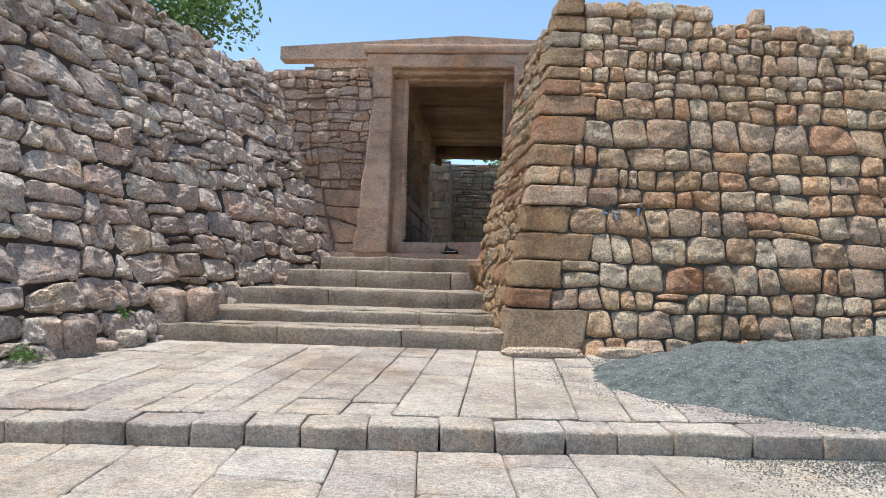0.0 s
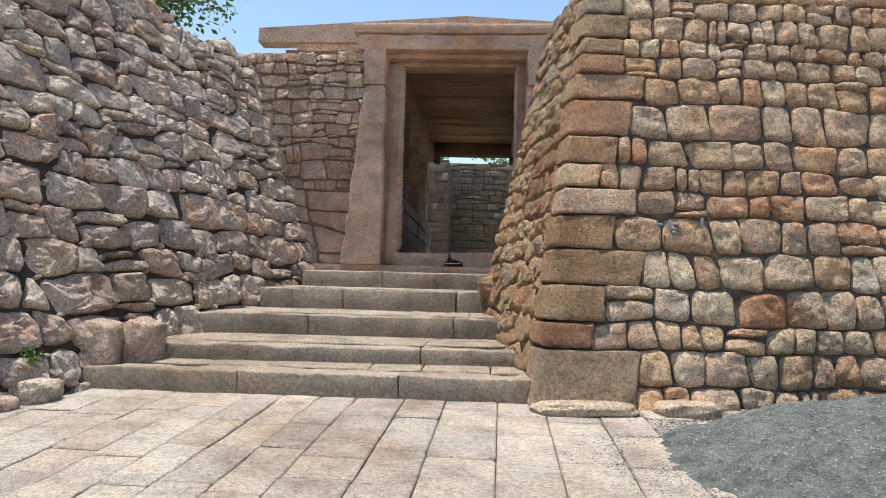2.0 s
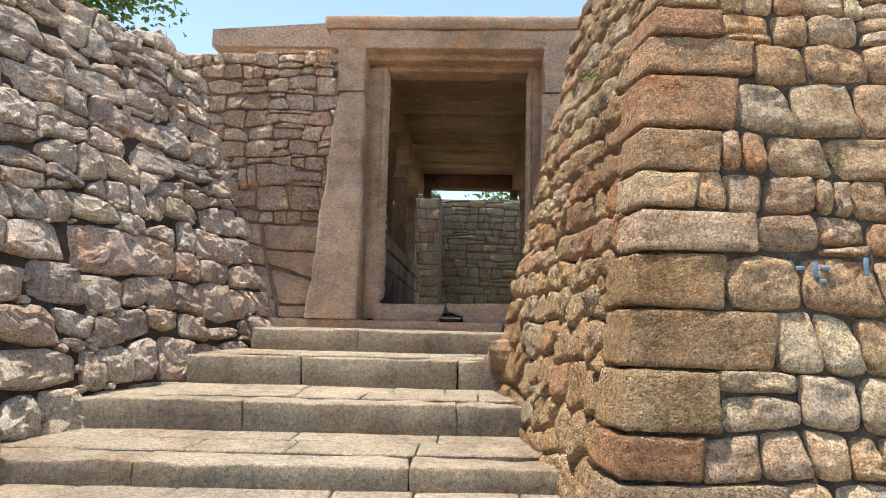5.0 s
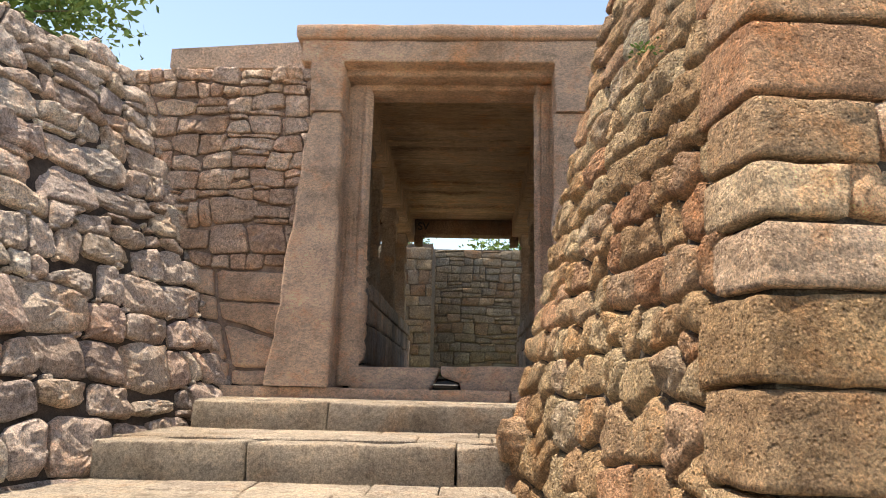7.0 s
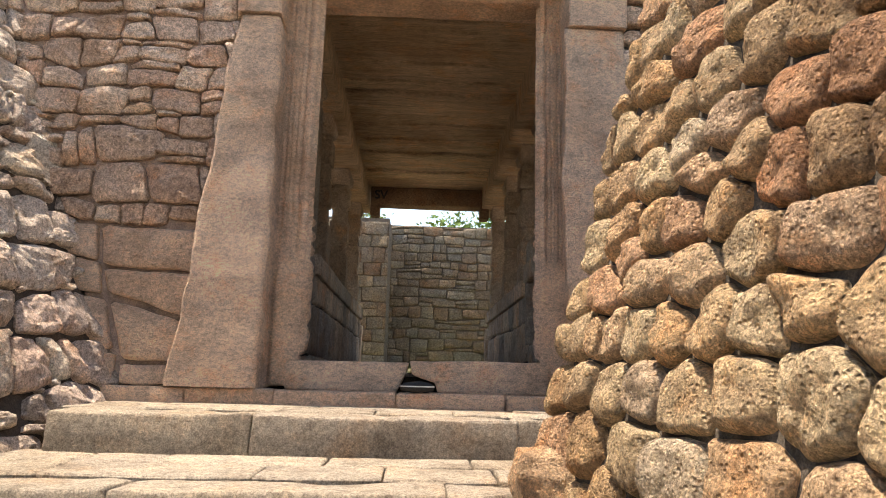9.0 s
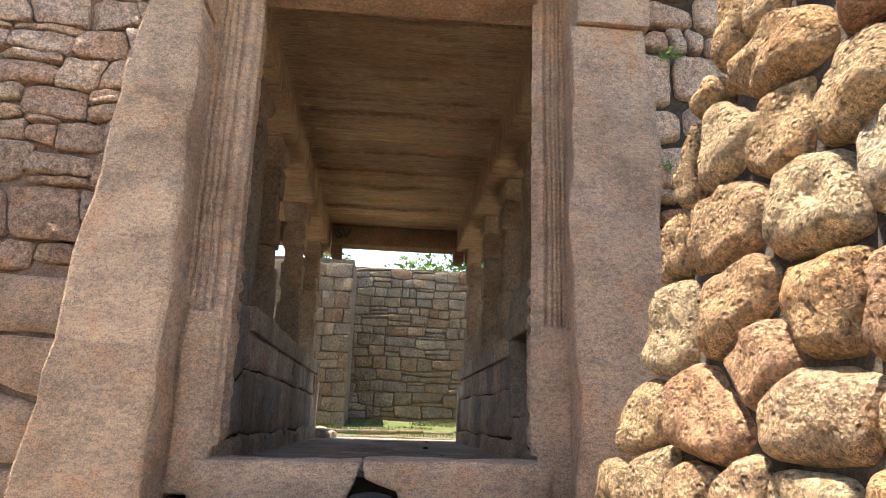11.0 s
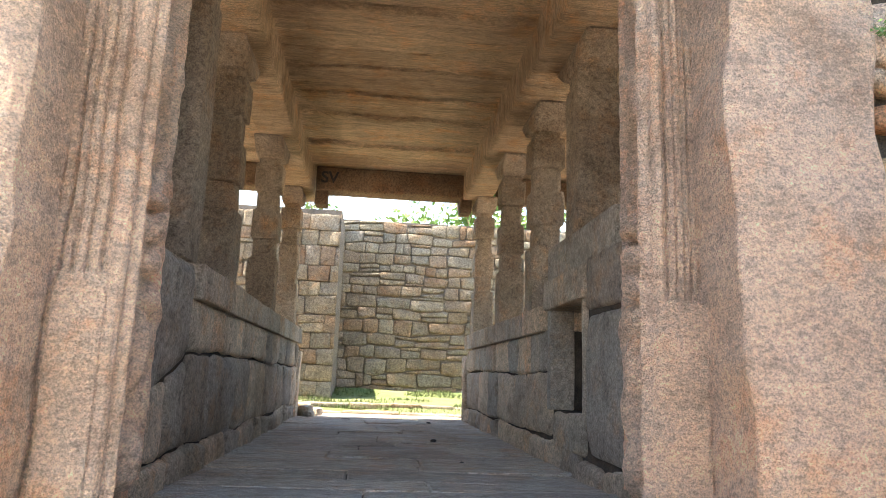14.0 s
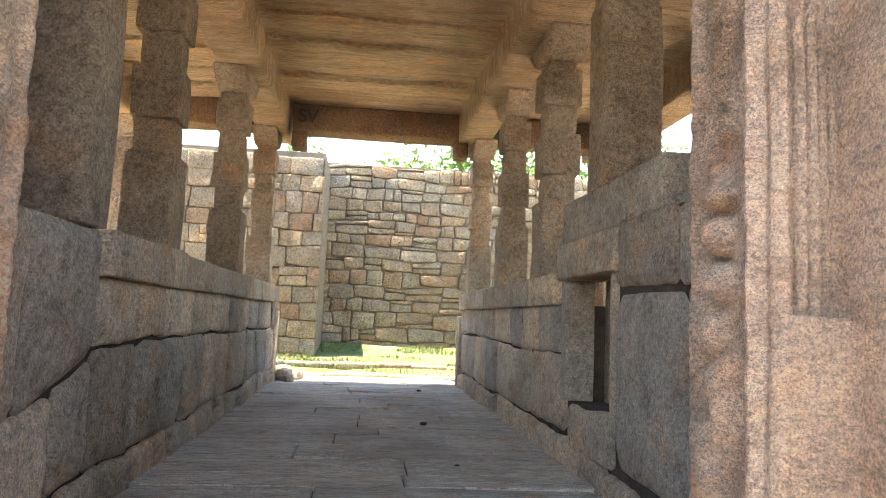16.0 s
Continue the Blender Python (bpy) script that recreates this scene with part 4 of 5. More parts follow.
solid("roof_front", [(-2.7, 15.9, 6.75), (0.5, 15.9, 6.75), (0.5, 17.1, 6.75), (-2.7, 17.1, 6.75), (-2.7, 15.9, 6.9), (0.5, 15.9, 6.9), (0.5, 17.1, 6.9), (-2.7, 17.1, 6.9)], M_FRONT, None, "structure", "stone roof behind the lintel")
solid("roof_front_side", [(-5.5, 16.0, 6.3), (-2.7, 16.0, 6.3), (-2.7, 17.1, 6.3), (-5.5, 17.1, 6.3), (-5.5, 16.0, 6.6), (-2.7, 16.0, 6.6), (-2.7, 17.1, 6.6), (-5.5, 17.1, 6.6)], M_FRONT, None, "structure", "stone roof behind the front")
solid("roof_front_east", [(0.5, 16.0, 6.3), (3.4, 16.0, 6.3), (3.4, 17.1, 6.3), (0.5, 17.1, 6.3), (0.5, 16.0, 6.6), (3.4, 16.0, 6.6), (3.4, 17.1, 6.6), (0.5, 17.1, 6.6)], M_FRONT, None, "structure", "stone roof behind the front")
# ceiling of long slabs laid across
cv, cf = [], []
y = 15.95
while y < 24.6:
    w = rnd.uniform(0.24, 0.5)
    for xa, xb in ((-4.75, -2.75), (-2.45, 0.24), (0.55, 2.65)):
        z = 6.5 + rnd.uniform(-0.05, 0.035)
        n = 12
        base = len(cv)
        for i in range(n + 1):
            xx = xa + (xb - xa) * i / n
            for yy, dz in ((y, 0.16), (y + 0.022, 0), (y + w - 0.022, 0), (y + w, 0.16)):
                cv.append((xx, yy + noise.noise(Vector((xx * 1.3, yy * 0.7, 3))) * 0.02, z + dz + noise.noise(Vector((xx * 1.7, yy * 3, 9))) * 0.045))
        for i in range(n):
            for k in range(3):
                a = base + i * 4 + k
                cf.append((a, a + 4, a + 5, a + 1))
    y += w
ceiling = tagged(mesh_object("ceiling", cv, cf, M_CEIL), "ochre stone slabs laid across the ceiling", "", "", "structure")

# ---- hall ----
hall_floor = solid("floor", [(-2.5, 15.95, 1.9), (0.4, 15.95, 1.9), (0.4, 26.0, 1.9), (-2.5, 26.0, 1.9), (-2.5, 15.95, FLOOR_Z - 0.03), (0.4, 15.95, FLOOR_Z - 0.03), (0.4, 26.0, FLOOR_Z - 0.03), (-2.5, 26.0, FLOOR_Z - 0.03)], M_MORTAR, None, "structure", "worn grey stone floor of the passage")
y = 16.0
while y < 25.6:
    ln = rnd.uniform(0.3, 0.55)
    x = -2.48
    while x < 0.36:
        w = rnd.uniform(0.8, 1.7)
        if x + w > -0.1:
            w = 0.38 - x
        paving("floor_slab", [(x, y), (x + w, y), (x + w, y + ln), (x, y + ln)], lambda px, py: FLOOR_Z, M_FLOOR if y < 24.3 else M_PAVE, hall_floor, 0.05, 0.004, 0.006, 0.01)
        x += w
    y += ln


def box(name, x0, x1, y0, y1, z0, z1, mat, label):
    return solid(name, [(x0, y0, z0), (x1, y0, z0), (x1, y1, z0), (x0, y1, z0), (x0, y0, z1), (x1, y0, z1), (x1, y1, z1), (x0, y1, z1)], mat, None, "structure", label)


def parapet(side):
    """The wall of a side platform: uneven courses of dressed blocks, a flat capping, pillars stand on it."""
    west = side < 0
    xf = -2.45 if west else 0.36
    xo = xf + side * 0.35
    x_lo, x_hi = min(xf, xo), max(xf, xo)
    name, label = "wall_platform_" + ("west" if west else "east"), "platform wall of dressed granite blocks under the pillars"
    if west:
        ob = box(name, x_lo + 0.03, x_hi - 0.03, 16.16, 24.3, 2.0, 3.6, M_MORTAR, label)
        place, back = plane_of((xf, 16.4, 2.4), (0, 1, 0), (0, 0, 1))
    else:
        ob = box(name, x_lo + 0.03, x_hi - 0.03, 18.9, 24.3, 2.0, 3.6, M_MORTAR, label)
        box(name + "_near", x_lo + 0.03, x_hi - 0.03, 16.16, 17.93, 2.0, 4.08, M_MORTAR, label)
        box(name + "_niche_foot", x_lo + 0.03, x_hi - 0.03, 17.93, 18.9, 2.0, 2.9, M_MORTAR, label)
        box(name + "_niche_back", x_hi - 0.06, x_hi, 17.93, 18.9, 2.9, 3.8, M_HALL, "dim back of a wall niche")
        place, back = plane_of((xf, 24.4, 2.4), (0, -1, 0), (0, 0, 1))

    def face(y, y1, lows, highs, proud):
        quad = [back((xf, y, lows[0])), back((xf, y1, lows[1])), back((xf, y1, highs[1])), back((xf, y, highs[0]))]
        outline, centre = rounded(quad, 0.06, 0.008)
        v, f = boulder_mesh(outline, centre, place, proud, 0.1, 0.5, 0.6, True, 0.015, 0)
        mesh_object("dressed_block", v, f, M_HALL, ob, True)
    zs = [2.38, 2.64, 3.24, 3.62]

    def bed(k, yy):
        return zs[k] + ((0, 0.10, 0.06, 0)[k] * noise.noise(Vector((yy * 1.1, k * 4.1, side))) * 1.6)
    if west:
        face(16.17, 16.75, (2.95, 3.0), (3.83, 3.83), 0.05)
        face(16.75, 17.5, (3.0, 3.2), (3.83, 3.83), 0.055)
        face(16.17, 17.1, (bed(1, 16.2), bed(1, 17.1)), (2.95, 3.08), 0.05)
        face(17.1, 17.5, (bed(1, 17.1), bed(1, 17.5)), (3.08, 3.2), 0.04)
        near = (16.17, 17.5, 17.5)
    else:
        face(16.17, 17.1, (3.66, 3.67), (4.06, 4.09), 0.05)
        face(17.1, 17.93, (3.67, 3.68), (4.09, 4.12), 0.055)
        face(16.17, 17.0, (2.62, 2.60), (3.64, 3.65), 0.05)
        face(17.0, 17.93, (2.60, 2.62), (3.65, 3.66), 0.06)
        face(17.95, 18.9, (2.6, 2.55), (2.92, 2.9), 0.06)
        near = (16.17, 18.92, 18.92)
    for r in range(3):
        y = near[r]
        while y < 24.35:
            w = (rnd.uniform(0.4, 0.85), rnd.uniform(0.55, 1.15), rnd.uniform(0.45, 0.95))[r]
            y1 = 24.4 if y + w > 24.1 else y + w
            face(y, y1, (bed(r, y), bed(r, y1)), (bed(r + 1, y), bed(r + 1, y1)), rnd.uniform(0.03, 0.08) + 0.04 * (r == 0))
            y = y1
    y = 17.5 if west else 19.13
    while y < 24.35:
        w = rnd.uniform(0.55, 1.1)
        y1 = 24.42 if y + w > 24.1 else y + w
        block("capping_stone", ((x_lo + x_hi) / 2 - side * 0.02, (y + y1) / 2, 3.6), (0.42, y1 - y - 0.008, 0.24 + rnd.uniform(-0.01, 0.01)), M_HALL, ob, "", 0.02, 0.010, 3, 1)
        y = y1
    block("end_stone", ((x_lo + x_hi) / 2, 24.5, 2.2), (0.46, 0.3, 1.3), M_HALL, ob, "", 0.05, 0.03, 3, 2)
    if west:
        block("capping_stone", (-2.66, 16.83, 3.6), (0.36, 1.3, 0.235), M_HALL, ob, "", 0.02, 0.010, 3, 1)
    else:
        block("capping_stone", (0.60, 18.2, 4.06), (0.46, 1.85, 0.33), M_HALL, ob, "", 0.03, 0.012, 3, 1)
        block("niche_head", (0.53, 18.52, 3.79), (0.40, 1.24, 0.27), M_HALL, ob, "", 0.025, 0.010, 3, 1)
        block("niche_frame", (0.45, 18.93, 2.9), (0.22, 0.12, 0.88), M_HALL, ob, "", 0.012, 0.006, 3, 2)
        block("niche_frame", (0.45, 17.95, 2.9), (0.20, 0.06, 0.88), M_HALL, ob, "", 0.012, 0.006, 3, 2)
    return ob


wall_platform_west = parapet(-1)
parapet(1)
for name, x0, x1, y0 in (("floor_platform_west", -4.9, -2.8, 16.2), ("floor_platform_east", 0.72, 2.75, 17.96)):
    solid(name, [(x0, y0, 1.9), (x1, y0, 1.9), (x1, 24.4, 1.9), (x0, 24.4, 1.9), (x0, y0, 3.55), (x1, y0, 3.55), (x1, 24.4, 3.55), (x0, 24.4, 3.55)], M_HALL, None, "structure", "raised stone platform beside the passage")


def pillar(x, y, z0, w, plain_shaft, label):
    """A granite pillar: square blocks and chamfered bands in turn, a bracket on top."""
    ob = new("stone_pillar")
    ob.location = (x, y, z0)
    tagged(ob, label, "pillar", "pillars of the hall")
    h = 6.08 - z0
    if plain_shaft:
        bands = [("shaft", 0, h - 0.35, w, w * 0.12), ("capital", h - 0.35, h - 0.12, w * 0.86, 0.03)]
    else:
        bands = [("base_block", 0, 0.31 * h, w, 0.02), ("chamfered_band", 0.31 * h, 0.425 * h, w * 0.82, w * 0.16), ("carved_block", 0.425 * h, 0.59 * h, w * 0.95, 0.02), ("chamfered_band", 0.59 * h, 0.71 * h, w * 0.80, w * 0.16), ("carved_block", 0.71 * h, 0.86 * h, w * 0.97, 0.02), ("neck", 0.86 * h, 0.90 * h, w * 0.76, w * 0.12), ("capital", 0.90 * h, h - 0.10, w * 0.98, 0.03)]
    for name, a, b, ww, bev in bands:
        bm = block_bm(ww, ww, b - a + 0.01, bev, 0.012, 3, 2, rnd.uniform(0, 50))
        bmesh.ops.translate(bm, vec=(0, 0, a), verts=bm.verts)
        o = part(name, bm, M_PILLAR, ob)
        if name == "carved_block":
            bm = bmesh.new()
            for k in range(9):
                a2 = k * 2.4
                rr = ww * 0.32 * math.sqrt((k + 0.5) / 9)
                bmesh.ops.create_uvsphere(bm, u_segments=6, v_segments=4, radius=ww * 0.07, matrix=Matrix.Translation((rr * math.cos(a2), -ww / 2, (a + b) / 2 + rr * math.sin(a2))))
            part("carving", bm, M_PILLAR, o, "", True)
    bm = block_bm(w * 1.02, w * 2.5, 0.22, 0.03, 0.008)
    for v in bm.verts:
        v.co.y *= 0.42 + 0.58 * min(1, max(0, v.co.z / 0.16))
    bmesh.ops.translate(bm, vec=(0, 0, h - 0.21), verts=bm.verts)
    part("bracket", bm, M_PILLAR, ob)
    return ob


LABEL = "carved granite pillar of square blocks and chamfered bands on the platform"
pillar(-2.65, 17.45, 3.84, 0.36, True, "stout plain granite pillar with rough tooling on the platform")
pillar(-2.68, 19.0, 3.84, 0.35, False, LABEL)
pillar(-2.68, 21.68, 3.84, 0.35, False, LABEL)
pillar(-2.66, 24.08, 3.84, 0.33, False, LABEL)
pillar(0.60, 18.45, 4.37, 0.40, True, "stout plain granite pillar with rough tooling on a raised block")
pillar(0.56, 20.0, 3.84, 0.36, False, LABEL)
pillar(0.53, 21.75, 3.84, 0.33, False, LABEL)
pillar(0.52, 24.0, 3.84, 0.32, False, LABEL)
for px in (-4.6, 2.5):
    for py in (17.4, 20.6, 24.0):
        pillar(px, py, 3.55, 0.36, False, LABEL)

# beams
for px, nm in ((-2.58, "west"), (0.37, "east"), (-4.62, "west_outer"), (2.52, "east_outer")):
    b = block("beam_" + nm, (px, 20.3, 6.08), (0.46, 8.9, 0.44), M_CEIL, None, "", 0.03, 0.012, 12, 1)
    tagged(b, "long stone beam carried by the pillars", "", "", "structure")
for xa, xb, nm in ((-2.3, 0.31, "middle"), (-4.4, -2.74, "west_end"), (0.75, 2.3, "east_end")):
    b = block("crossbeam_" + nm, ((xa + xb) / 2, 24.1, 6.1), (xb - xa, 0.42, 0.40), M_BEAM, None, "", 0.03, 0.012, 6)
    tagged(b, "dark brown stone crossbeam at the hall's far end", "", "", "structure")
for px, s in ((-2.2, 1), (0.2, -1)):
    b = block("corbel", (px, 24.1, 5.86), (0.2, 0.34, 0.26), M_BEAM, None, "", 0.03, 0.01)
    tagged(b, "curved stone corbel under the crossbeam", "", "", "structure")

# ---- court beyond ----
court = sheet("court_lawn", -14, 14, 25.7, 32, 40, 18, lambda x, y: 2.42 + 0.085 * (y - 25.7) + 0.03 * math.sin(x * 1.7 + y) + noise.noise(Vector((x, y, 0))) * 0.05, M_GRASS, "patchy green lawn of the inner court", True, "structure")
for yy, z, h in ((25.75, 2.38, 0.10), (26.9, 2.42, 0.16)):
    x = -4.5
    while x < 3.5:
        w = rnd.uniform(0.5, 1.1)
        b = block("edging_stone", (x + w / 2, yy + rnd.uniform(-0.05, 0.05), z), (w - 0.02, 0.4, h + rnd.uniform(-0.02, 0.02)), M_FAR, court, "", 0.03, 0.02, 2)
        x += w
FAR_Y, BUT_Y = 30.0, 28.0
wall_far = solid("wall_far", [(-2.6, FAR_Y + 0.1, 2.0), (14, FAR_Y + 0.1, 2.0), (14, FAR_Y + 1.2, 2.0), (-2.6, FAR_Y + 1.2, 2.0), (-2.6, FAR_Y + 0.1, 7.0), (14, FAR_Y + 0.1, 7.0), (14, FAR_Y + 1.2, 7.0), (-2.6, FAR_Y + 1.2, 7.0)], M_BED, None, "structure", "high court wall of coursed tan and grey stones")
place, back = plane_of((-2.6, FAR_Y + 0.04, 2.5), (1, 0, 0), (0, 0, 1))
made = [c for c in coursed([(0, -0.2), (9, -0.2), (9, 5), (0, 5)], lambda v: 0.30 if v < 2.4 else 0.27, (1.1, 2.7), 0.09, 0.16, 0.2) if c[1][1] < 4.5]
masonry(wall_far, made, place, M_FAR, (0.025, 0.045), 0.1, 0.008, 0.12, 0.35, 0.5, True, (-0.8, FAR_Y, 4.5), 295)
wall_but = solid("wall_far_west", [(-14, BUT_Y + 0.1, 2.0), (-2.06, BUT_Y + 0.1, 2.0), (-2.06, FAR_Y + 0.3, 2.0), (-14, FAR_Y + 0.3, 2.0), (-14, BUT_Y + 0.1, 6.75), (-2.06, BUT_Y + 0.1, 6.75), (-2.06, FAR_Y + 0.3, 6.75), (-14, FAR_Y + 0.3, 6.75)], M_BED, None, "structure", "projecting court wall of large ochre blocks")
place, back = plane_of((-9, BUT_Y + 0.04, 2.5), (1, 0, 0), (0, 0, 1))
made = [c for c in coursed([(0, -0.2), (6.94, -0.2), (6.94, 4.8), (0, 4.8)], lambda v: 0.38, (0.9, 1.9), 0.05, 0.1, 0.12) if c[1][1] < 4.2]
masonry(wall_but, made, place, M_FAR, (0.02, 0.035), 0.1, 0.004, 0.06, 0.3, 0.4, True, (-2.4, BUT_Y, 4.5), 200)
solid("wall_court_west", [(-14.6, 17, 1.9), (-14, 17, 1.9), (-14, 31, 1.9), (-14.6, 31, 1.9), (-14.6, 15, 6.8), (-14, 15, 6.8), (-14, 31, 6.8), (-14.6, 31, 6.8)], M_FAR, None, "structure", "court wall to the west")

# ---- loose things ----


def mound_z(x, y):
    d = ((x - 4.3) / 3.6) ** 2 + ((y - 7.7) / 2.05) ** 2
    h = 0.46 * max(0, 1 - d) ** 0.8
    h += 0.09 * noise.noise(Vector((x * 1.6, y * 1.6, 0))) * min(1, h * 6) + 0.03 * noise.noise(Vector((x * 6, y * 6, 2))) * min(1, h * 8) + (0.022 * noise.noise(Vector((x * 14, y * 14, 4))) + 0.014 * noise.noise(Vector((x * 31, y * 31, 6)))) * min(1, h * 10)
    h -= 0.30 * math.exp(-(((x - 3.5) / 0.2) ** 2 + ((y - 7.35) / 0.2) ** 2)) + 0.16 * math.exp(-(((x - 4.3) / 0.3) ** 2 + ((y - 7.5) / 0.16) ** 2))
    return high_z(x, y) - 0.05 + h * 1.08


verts, faces = [], []
NX, NY = 210, 130
for j in range(NY + 1):
    for i in range(NX + 1):
        x, y = 0.6 + 7.6 * i / NX, 5.62 + 4.3 * j / NY
        verts.append((x, y, mound_z(x, y)))
for j in range(NY):
    for i in range(NX):
        k = j * (NX + 1) + i
        if ((verts[k][0] - 4.3) / 3.6) ** 2 + ((verts[k][1] - 7.7) / 2.05) ** 2 < 1.06:
            faces.append((k, k + 1, k + NX + 2, k + NX + 1))
mound = mesh_object("gravel_heap", verts, faces, M_GRAVEL, None, True)
tagged(mound, "low heap of blue-grey crushed stone on the pavement", "gravel heap", "", "stuff")


def grit(name, count, spot, mat, label, size=(0.004, 0.014)):
    v, f = [], []
    for _ in range(count):
        x, y, z = spot()
        r = rnd.uniform(*size)
        o = len(v)
        a = rnd.uniform(0, 6.3)
        for k in range(4):
            v.append((x + r * math.cos(a + k * 1.57) * rnd.uniform(0.7, 1.2), y + r * math.sin(a + k * 1.57) * rnd.uniform(0.7, 1.2), z))
        v.append((x + rnd.uniform(-0.3, 0.3) * r, y, z + r * 0.8))
        f += [(o, o + 1, o + 4), (o + 1, o + 2, o + 4), (o + 2, o + 3, o + 4), (o + 3, o, o + 4)]
    return tagged(mesh_object(name, v, f, mat), label, "gravel", "", "stuff")


def on_mound():
    x, y = rnd.uniform(0.9, 8), rnd.uniform(5.7, 9.6)
    return x, y, mound_z(x, y) - 0.002


def round_mound():
    a = rnd.uniform(1.9, 5.2)
    k = 0.97 + abs(rnd.gauss(0, 0.07))
    x, y = 4.3 + 3.6 * k * math.cos(a), 7.7 + 2.05 * k * math.sin(a)
    return x, y, (high_z(x, y) if y > kerb_y(x) else low_z(x, y)) + 0.004


def below_kerb():
    x = rnd.triangular(1.2, 5.2, 3.2)
    y = kerb_y(x) - abs(rnd.gauss(0, 0.4))
    return x, y, low_z(x, y) + 0.004


grit("heap_grit", 9000, on_mound, M_GRIT, "loose grit over the crushed stone heap")
grit("spilt_grit", 4500, round_mound, M_GRAVEL, "grit spilt over the paving round the heap", (0.003, 0.011))
grit("kerb_grit", 9000, below_kerb, M_GRAVEL, "grit spilt below the kerb", (0.003, 0.010))


def boulder(x, y, z, sx, sy, sz, mat, label, turn=0.0):
    bm = bmesh.new()
    bmesh.ops.create_cube(bm, size=1.0)
    bmesh.ops.subdivide_edges(bm, edges=bm.edges[:], cuts=8, use_grid_fill=True)
    o = rnd.uniform(0, 40)
    for v in bm.verts:
        d = v.co.normalized() * 0.56
        v.co = v.co.lerp(d, 0.55)
        v.co += noise.noise_vector(v.co * 2.2 + Vector((o, 0, 0))) * 0.08 + noise.noise_vector(v.co * 6 + Vector((o, 0, 0))) * 0.045 + noise.noise_vector(v.co * 15 + Vector((o, 0, 0))) * 0.015
        v.co = Vector((v.co.x * sx, v.co.y * sy, (v.co.z + 0.42) * sz))
    bmesh.ops.transform(bm, matrix=pose(x, y, z, 0, 0, turn), verts=bm.verts)
    return tagged(part("boulder", bm, mat, None, "", True), label, "boulder", "boulders at the wall's foot")


boulder(-4.95, 9.75, 0.74, 0.78, 0.55, 0.72, M_FRONT, "squared tan boulder beside the lowest step", 8)
boulder(-4.42, 9.98, 0.86, 0.36, 0.44, 0.58, M_FRONT, "narrow grey boulder beside the second step", -10)
boulder(-5.3, 7.75, 0.58, 0.42, 0.4, 0.5, M_FRONT, "tan boulder at the wall's foot", 20)
boulder(-5.02, 7.95, 0.58, 0.32, 0.34, 0.46, M_LEFT, "angular grey boulder at the wall's foot", -15)
boulder(-4.9, 8.75, 0.62, 0.55, 0.4, 0.26, M_LEFT, "flat grey boulder at the wall's foot", 12)
boulder(-5.35, 7.35, 0.54, 0.5, 0.35, 0.24, M_LEFT, "low grey boulder at the pavement's edge", 35)
boulder(-4.95, 8.3, 0.56, 0.4, 0.25, 0.2, M_FRONT, "small tan boulder at the pavement's edge", 60)
boulder(0.45, 9.12, 0.64, 0.95, 0.34, 0.15, M_PIER, "flat tan footing stone under the pier", 4)
boulder(1.45, 9.22, 0.62, 0.6, 0.4, 0.2, M_PIER, "low ochre footing stone beside the heap", 4)
boulder(-0.38, 13.05, 1.72, 0.5, 0.7, 0.36, M_PIER_SIDE, "squared ochre block at the end of a step", -8)


for bx, by, bs, tone in ((-2.28, 24.72, 0.26, M_PAVE), (-2.12, 24.95, 0.2, M_PAVE), (-2.34, 25.0, 0.3, M_HALL), (-2.2, 24.5, 0.15, M_PAVE)):
    boulder(bx, by, FLOOR_Z - 0.02, bs, bs * 0.9, bs * 0.8, tone, "pale broken stone fallen at the hall's end", bs * 300)
for bx, by, bs in ((-0.52, 20.6, 0.07), (-0.32, 23.6, 0.06), (-0.44, 18.8, 0.035)):
    boulder(bx, by, FLOOR_Z - 0.008, bs, bs * 0.8, bs * 0.6, M_BLACK, "small dark pebble on the worn floor", bs * 900)


def leaves(count, spot, size, mat, name, parent, label=""):
    v, f = [], []
    for _ in range(count):
        p = Vector(spot())
        d = Vector((rnd.gauss(0, 1), rnd.gauss(0, 1), rnd.gauss(0.3, 0.8))).normalized()
        s = d.cross(Vector((rnd.gauss(0, 1), rnd.gauss(0, 1), 0.2))).normalized()
        r = size * rnd.uniform(0.6, 1.4)
        o = len(v)
        v += [p, p + d * r * 0.5 + s * r * 0.24, p + d * r, p + d * r * 0.5 - s * r * 0.24]
        f.append((o, o + 1, o + 2, o + 3))
    return mesh_object(name, v, f, mat, parent, False, label)


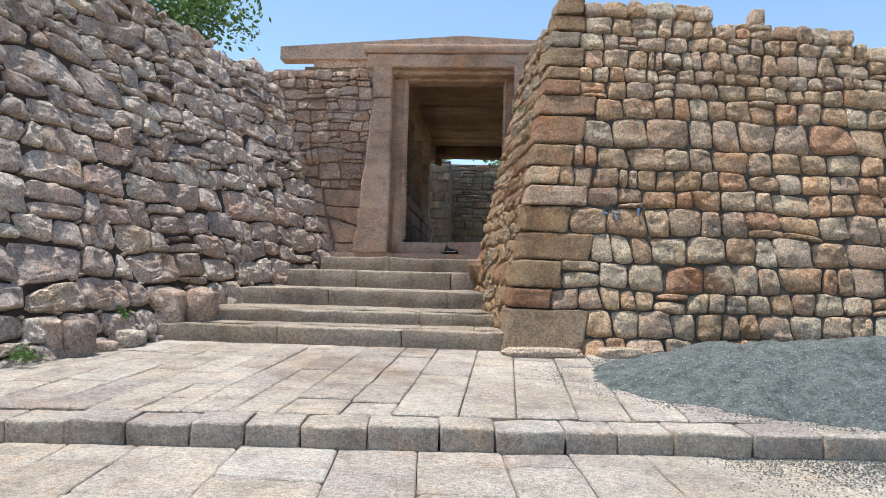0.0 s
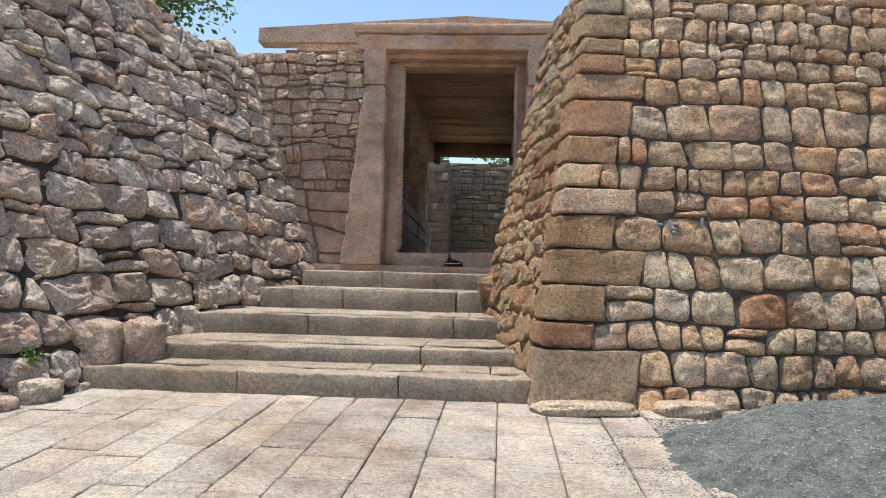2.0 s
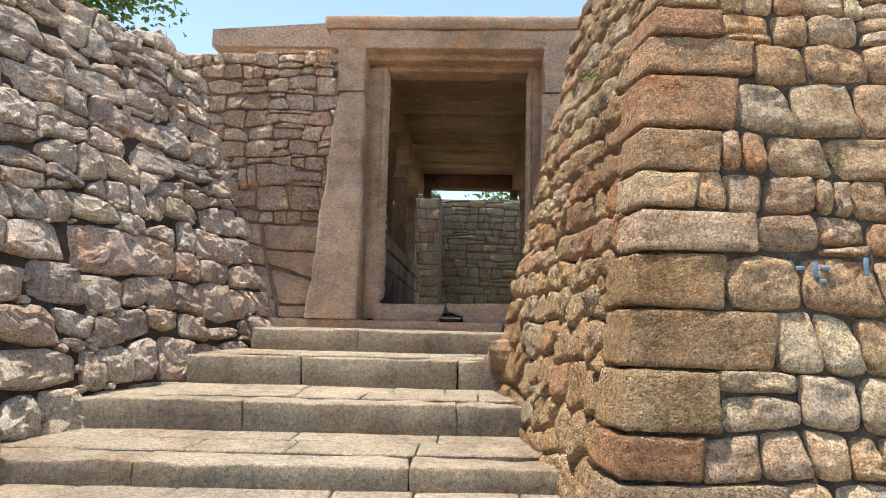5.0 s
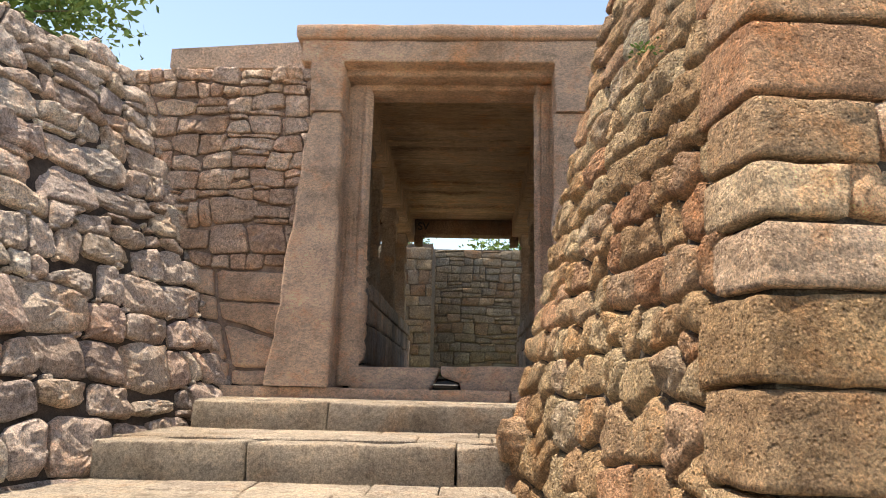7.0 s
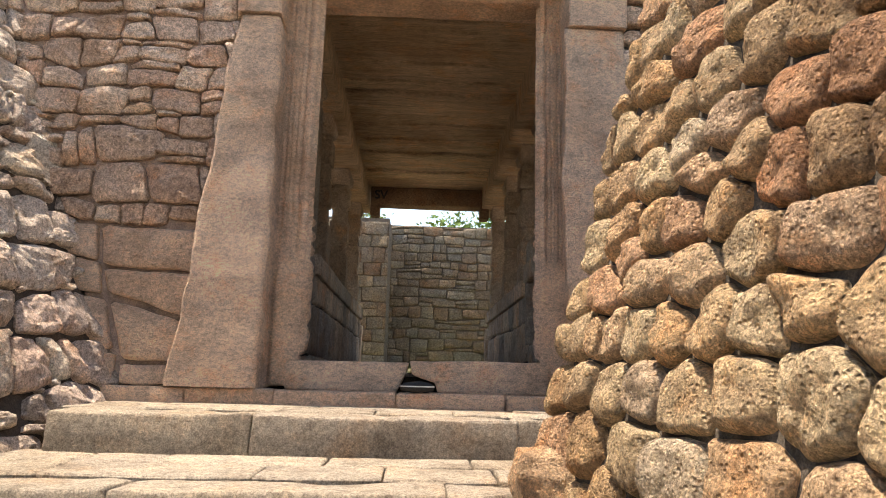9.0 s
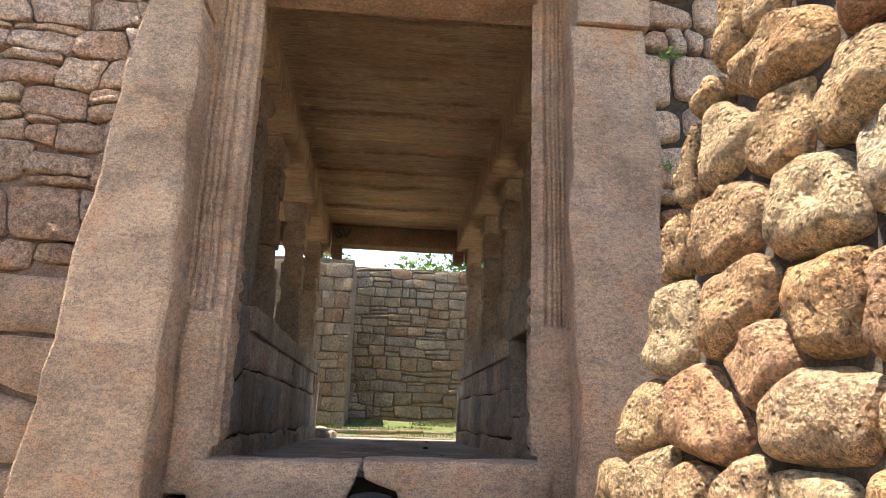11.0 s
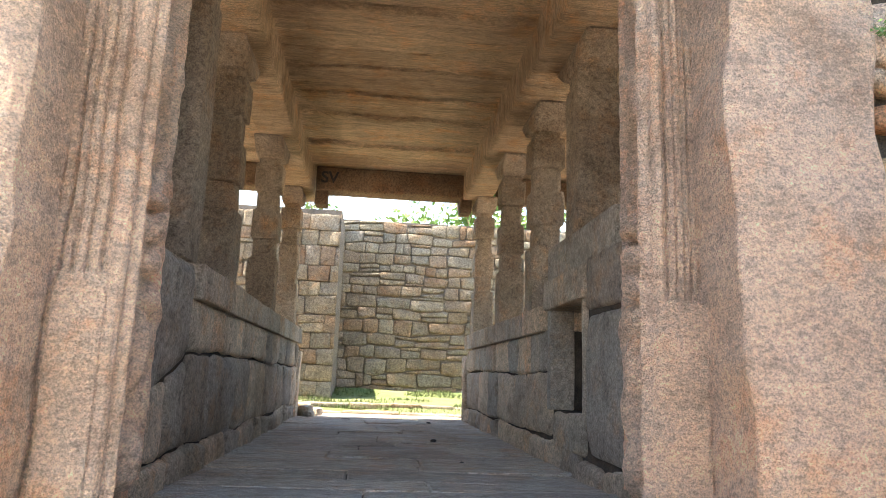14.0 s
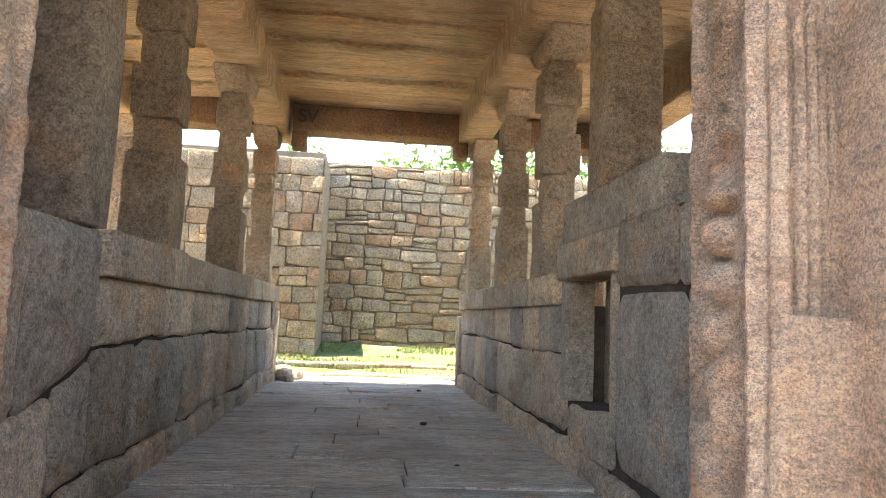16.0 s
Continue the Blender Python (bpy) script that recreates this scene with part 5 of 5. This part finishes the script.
def tree(x, y, z0, height, spread, count, label, leaf=0.16):
    ob = new("tree")
    ob.location = (x, y, z0)
    tagged(ob, label, "tree")
    bm = bmesh.new()

    def limb(a, b, ra, rb):
        d = b - a
        bmesh.ops.create_cone(bm, cap_ends=True, segments=7, radius1=ra, radius2=rb, depth=d.length, matrix=Matrix.Translation((a + b) / 2) @ d.to_track_quat("Z", "Y").to_matrix().to_4x4())
    top = Vector((0.2, 0, height * 0.62))
    limb(Vector((0, 0, 0)), top, 0.16, 0.09)
    tips = []
    for k in range(11):
        a = k * 2.4
        s = top.lerp(Vector((0, 0, height * 0.4)), (k % 4) / 4)
        e = Vector((spread * math.cos(a) * rnd.uniform(0.5, 1), spread * math.sin(a) * rnd.uniform(0.5, 1), height * rnd.uniform(0.62, 1.0)))
        limb(s, e, 0.05, 0.015)
        tips += [e, s.lerp(e, 0.7)]
        for _ in range(2):
            e2 = e + Vector((rnd.gauss(0, 0.5), rnd.gauss(0, 0.5), rnd.gauss(0.1, 0.35))) * spread * 0.5
            limb(s.lerp(e, 0.7), e2, 0.02, 0.006)
            tips.append(e2)
    part("trunk", bm, M_BARK, ob, "", True)

    def spot():
        t = rnd.choice(tips)
        return t + Vector((rnd.gauss(0, 1), rnd.gauss(0, 1), rnd.gauss(0, 0.8))) * spread * 0.17
    leaves(count, spot, leaf, M_LEAF, "crown", ob)
    return ob


tree(-9.9, 16.4, 2.1, 7.7, 2.3, 15000, "leafy green tree behind the rubble wall")
tree(2.0, 34.5, 2.2, 6.8, 1.9, 4500, "leafy green tree behind the court wall", 0.2)
tree(5.6, 33.5, 2.2, 7.0, 1.8, 3500, "leafy green tree behind the court wall", 0.2)
tree(-3.2, 32.0, 2.2, 5.9, 0.9, 1500, "pale green shrub behind the court wall", 0.14)


def weed(x, y, z, r, count, label):
    def spot():
        return (x + rnd.gauss(0, r * 0.5), y + rnd.gauss(0, r * 0.5), z + abs(rnd.gauss(0, r * 0.45)))
    ob = leaves(count, spot, r * 0.35, M_LEAF, "weed", None)
    return tagged(ob, label, "plant", "weeds in the joints", "stuff")


weed(-5.45, 8.0, 0.95, 0.2, 420, "green weed at the foot of the rubble wall")
weed(-4.95, 8.75, 1.0, 0.11, 220, "green weed between boulders")
weed(-5.05, 7.1, 0.62, 0.14, 150, "small green weed at the pavement's edge")
weed(0.80, 15.22, 4.62, 0.06, 90, "small green weed in a joint of the front")
weed(0.86, 15.24, 5.5, 0.09, 120, "small green weed in a joint of the front")
weed(0.15, 10.9, 4.3, 0.08, 70, "dry green weed in a joint of the pier")
weed(1.25, 9.35, 0.66, 0.05, 60, "small green weed below the pier")

# grass blades of the court
gv, gf = [], []
for _ in range(9000):
    x, y = rnd.uniform(-3.2, 2.2), rnd.uniform(25.9, 29.9)
    if noise.noise(Vector((x * 0.9, y * 0.9, 4))) < -0.12:
        continue
    z = 2.42 + 0.085 * (y - 25.7)
    o = len(gv)
    h, a = rnd.uniform(0.03, 0.1), rnd.uniform(0, 6.3)
    gv += [(x, y, z), (x + 0.02 * math.cos(a), y + 0.02 * math.sin(a), z), (x + rnd.gauss(0, 0.03), y + rnd.gauss(0, 0.03), z + h)]
    gf.append((o, o + 1, o + 2))
tagged(mesh_object("grass", gv, gf, M_GRASS), "short patchy green grass in the court", "grass", "", "stuff")


# painted marks and drill holes


def mark(name, centre, size, mat, parent, label):
    bm = block_bm(*size, min(size) * 0.3, 0.002)
    bmesh.ops.transform(bm, matrix=Matrix.Translation(centre), verts=bm.verts)
    return part(name, bm, mat, parent, label, True)


mark("whitewash", (-2.505, 17.47, 3.86), (0.025, 0.10, 0.15), M_WHITE, wall_platform_west, "splash of whitewash at a pillar's foot")
mark("whitewash", (-2.45, 18.62, 3.66), (0.035, 0.22, 0.16), M_WHITE, wall_platform_west, "pale blue-white wash on the capping")
for px, pz, w, h in ((1.31, 2.57, 0.050, 0.030), (1.41, 2.53, 0.025, 0.100), (1.48, 2.58, 0.060, 0.025), (1.45, 2.49, 0.050, 0.025), (1.76, 2.55, 0.025, 0.120)):
    mark("painted_mark", (px, pier_front_y(px, pz) - 0.035, pz), (w, 0.03, h), M_BLUE, pier, "faded blue paint stroke")
letters = bpy.data.curves.new("painted_letters", "FONT")
letters.body, letters.size, letters.extrude, letters.offset = "SV", 0.27, 0.002, 0.006
letters.materials.append(M_BLACK)
sign = new("painted_letters", letters)
sign.matrix_world = pose(-2.22, 23.872, 6.22, 90, 0, 0)
sign.parent = bpy.data.objects["crossbeam_middle"]
tagged(sign, "black painted letters on the crossbeam")
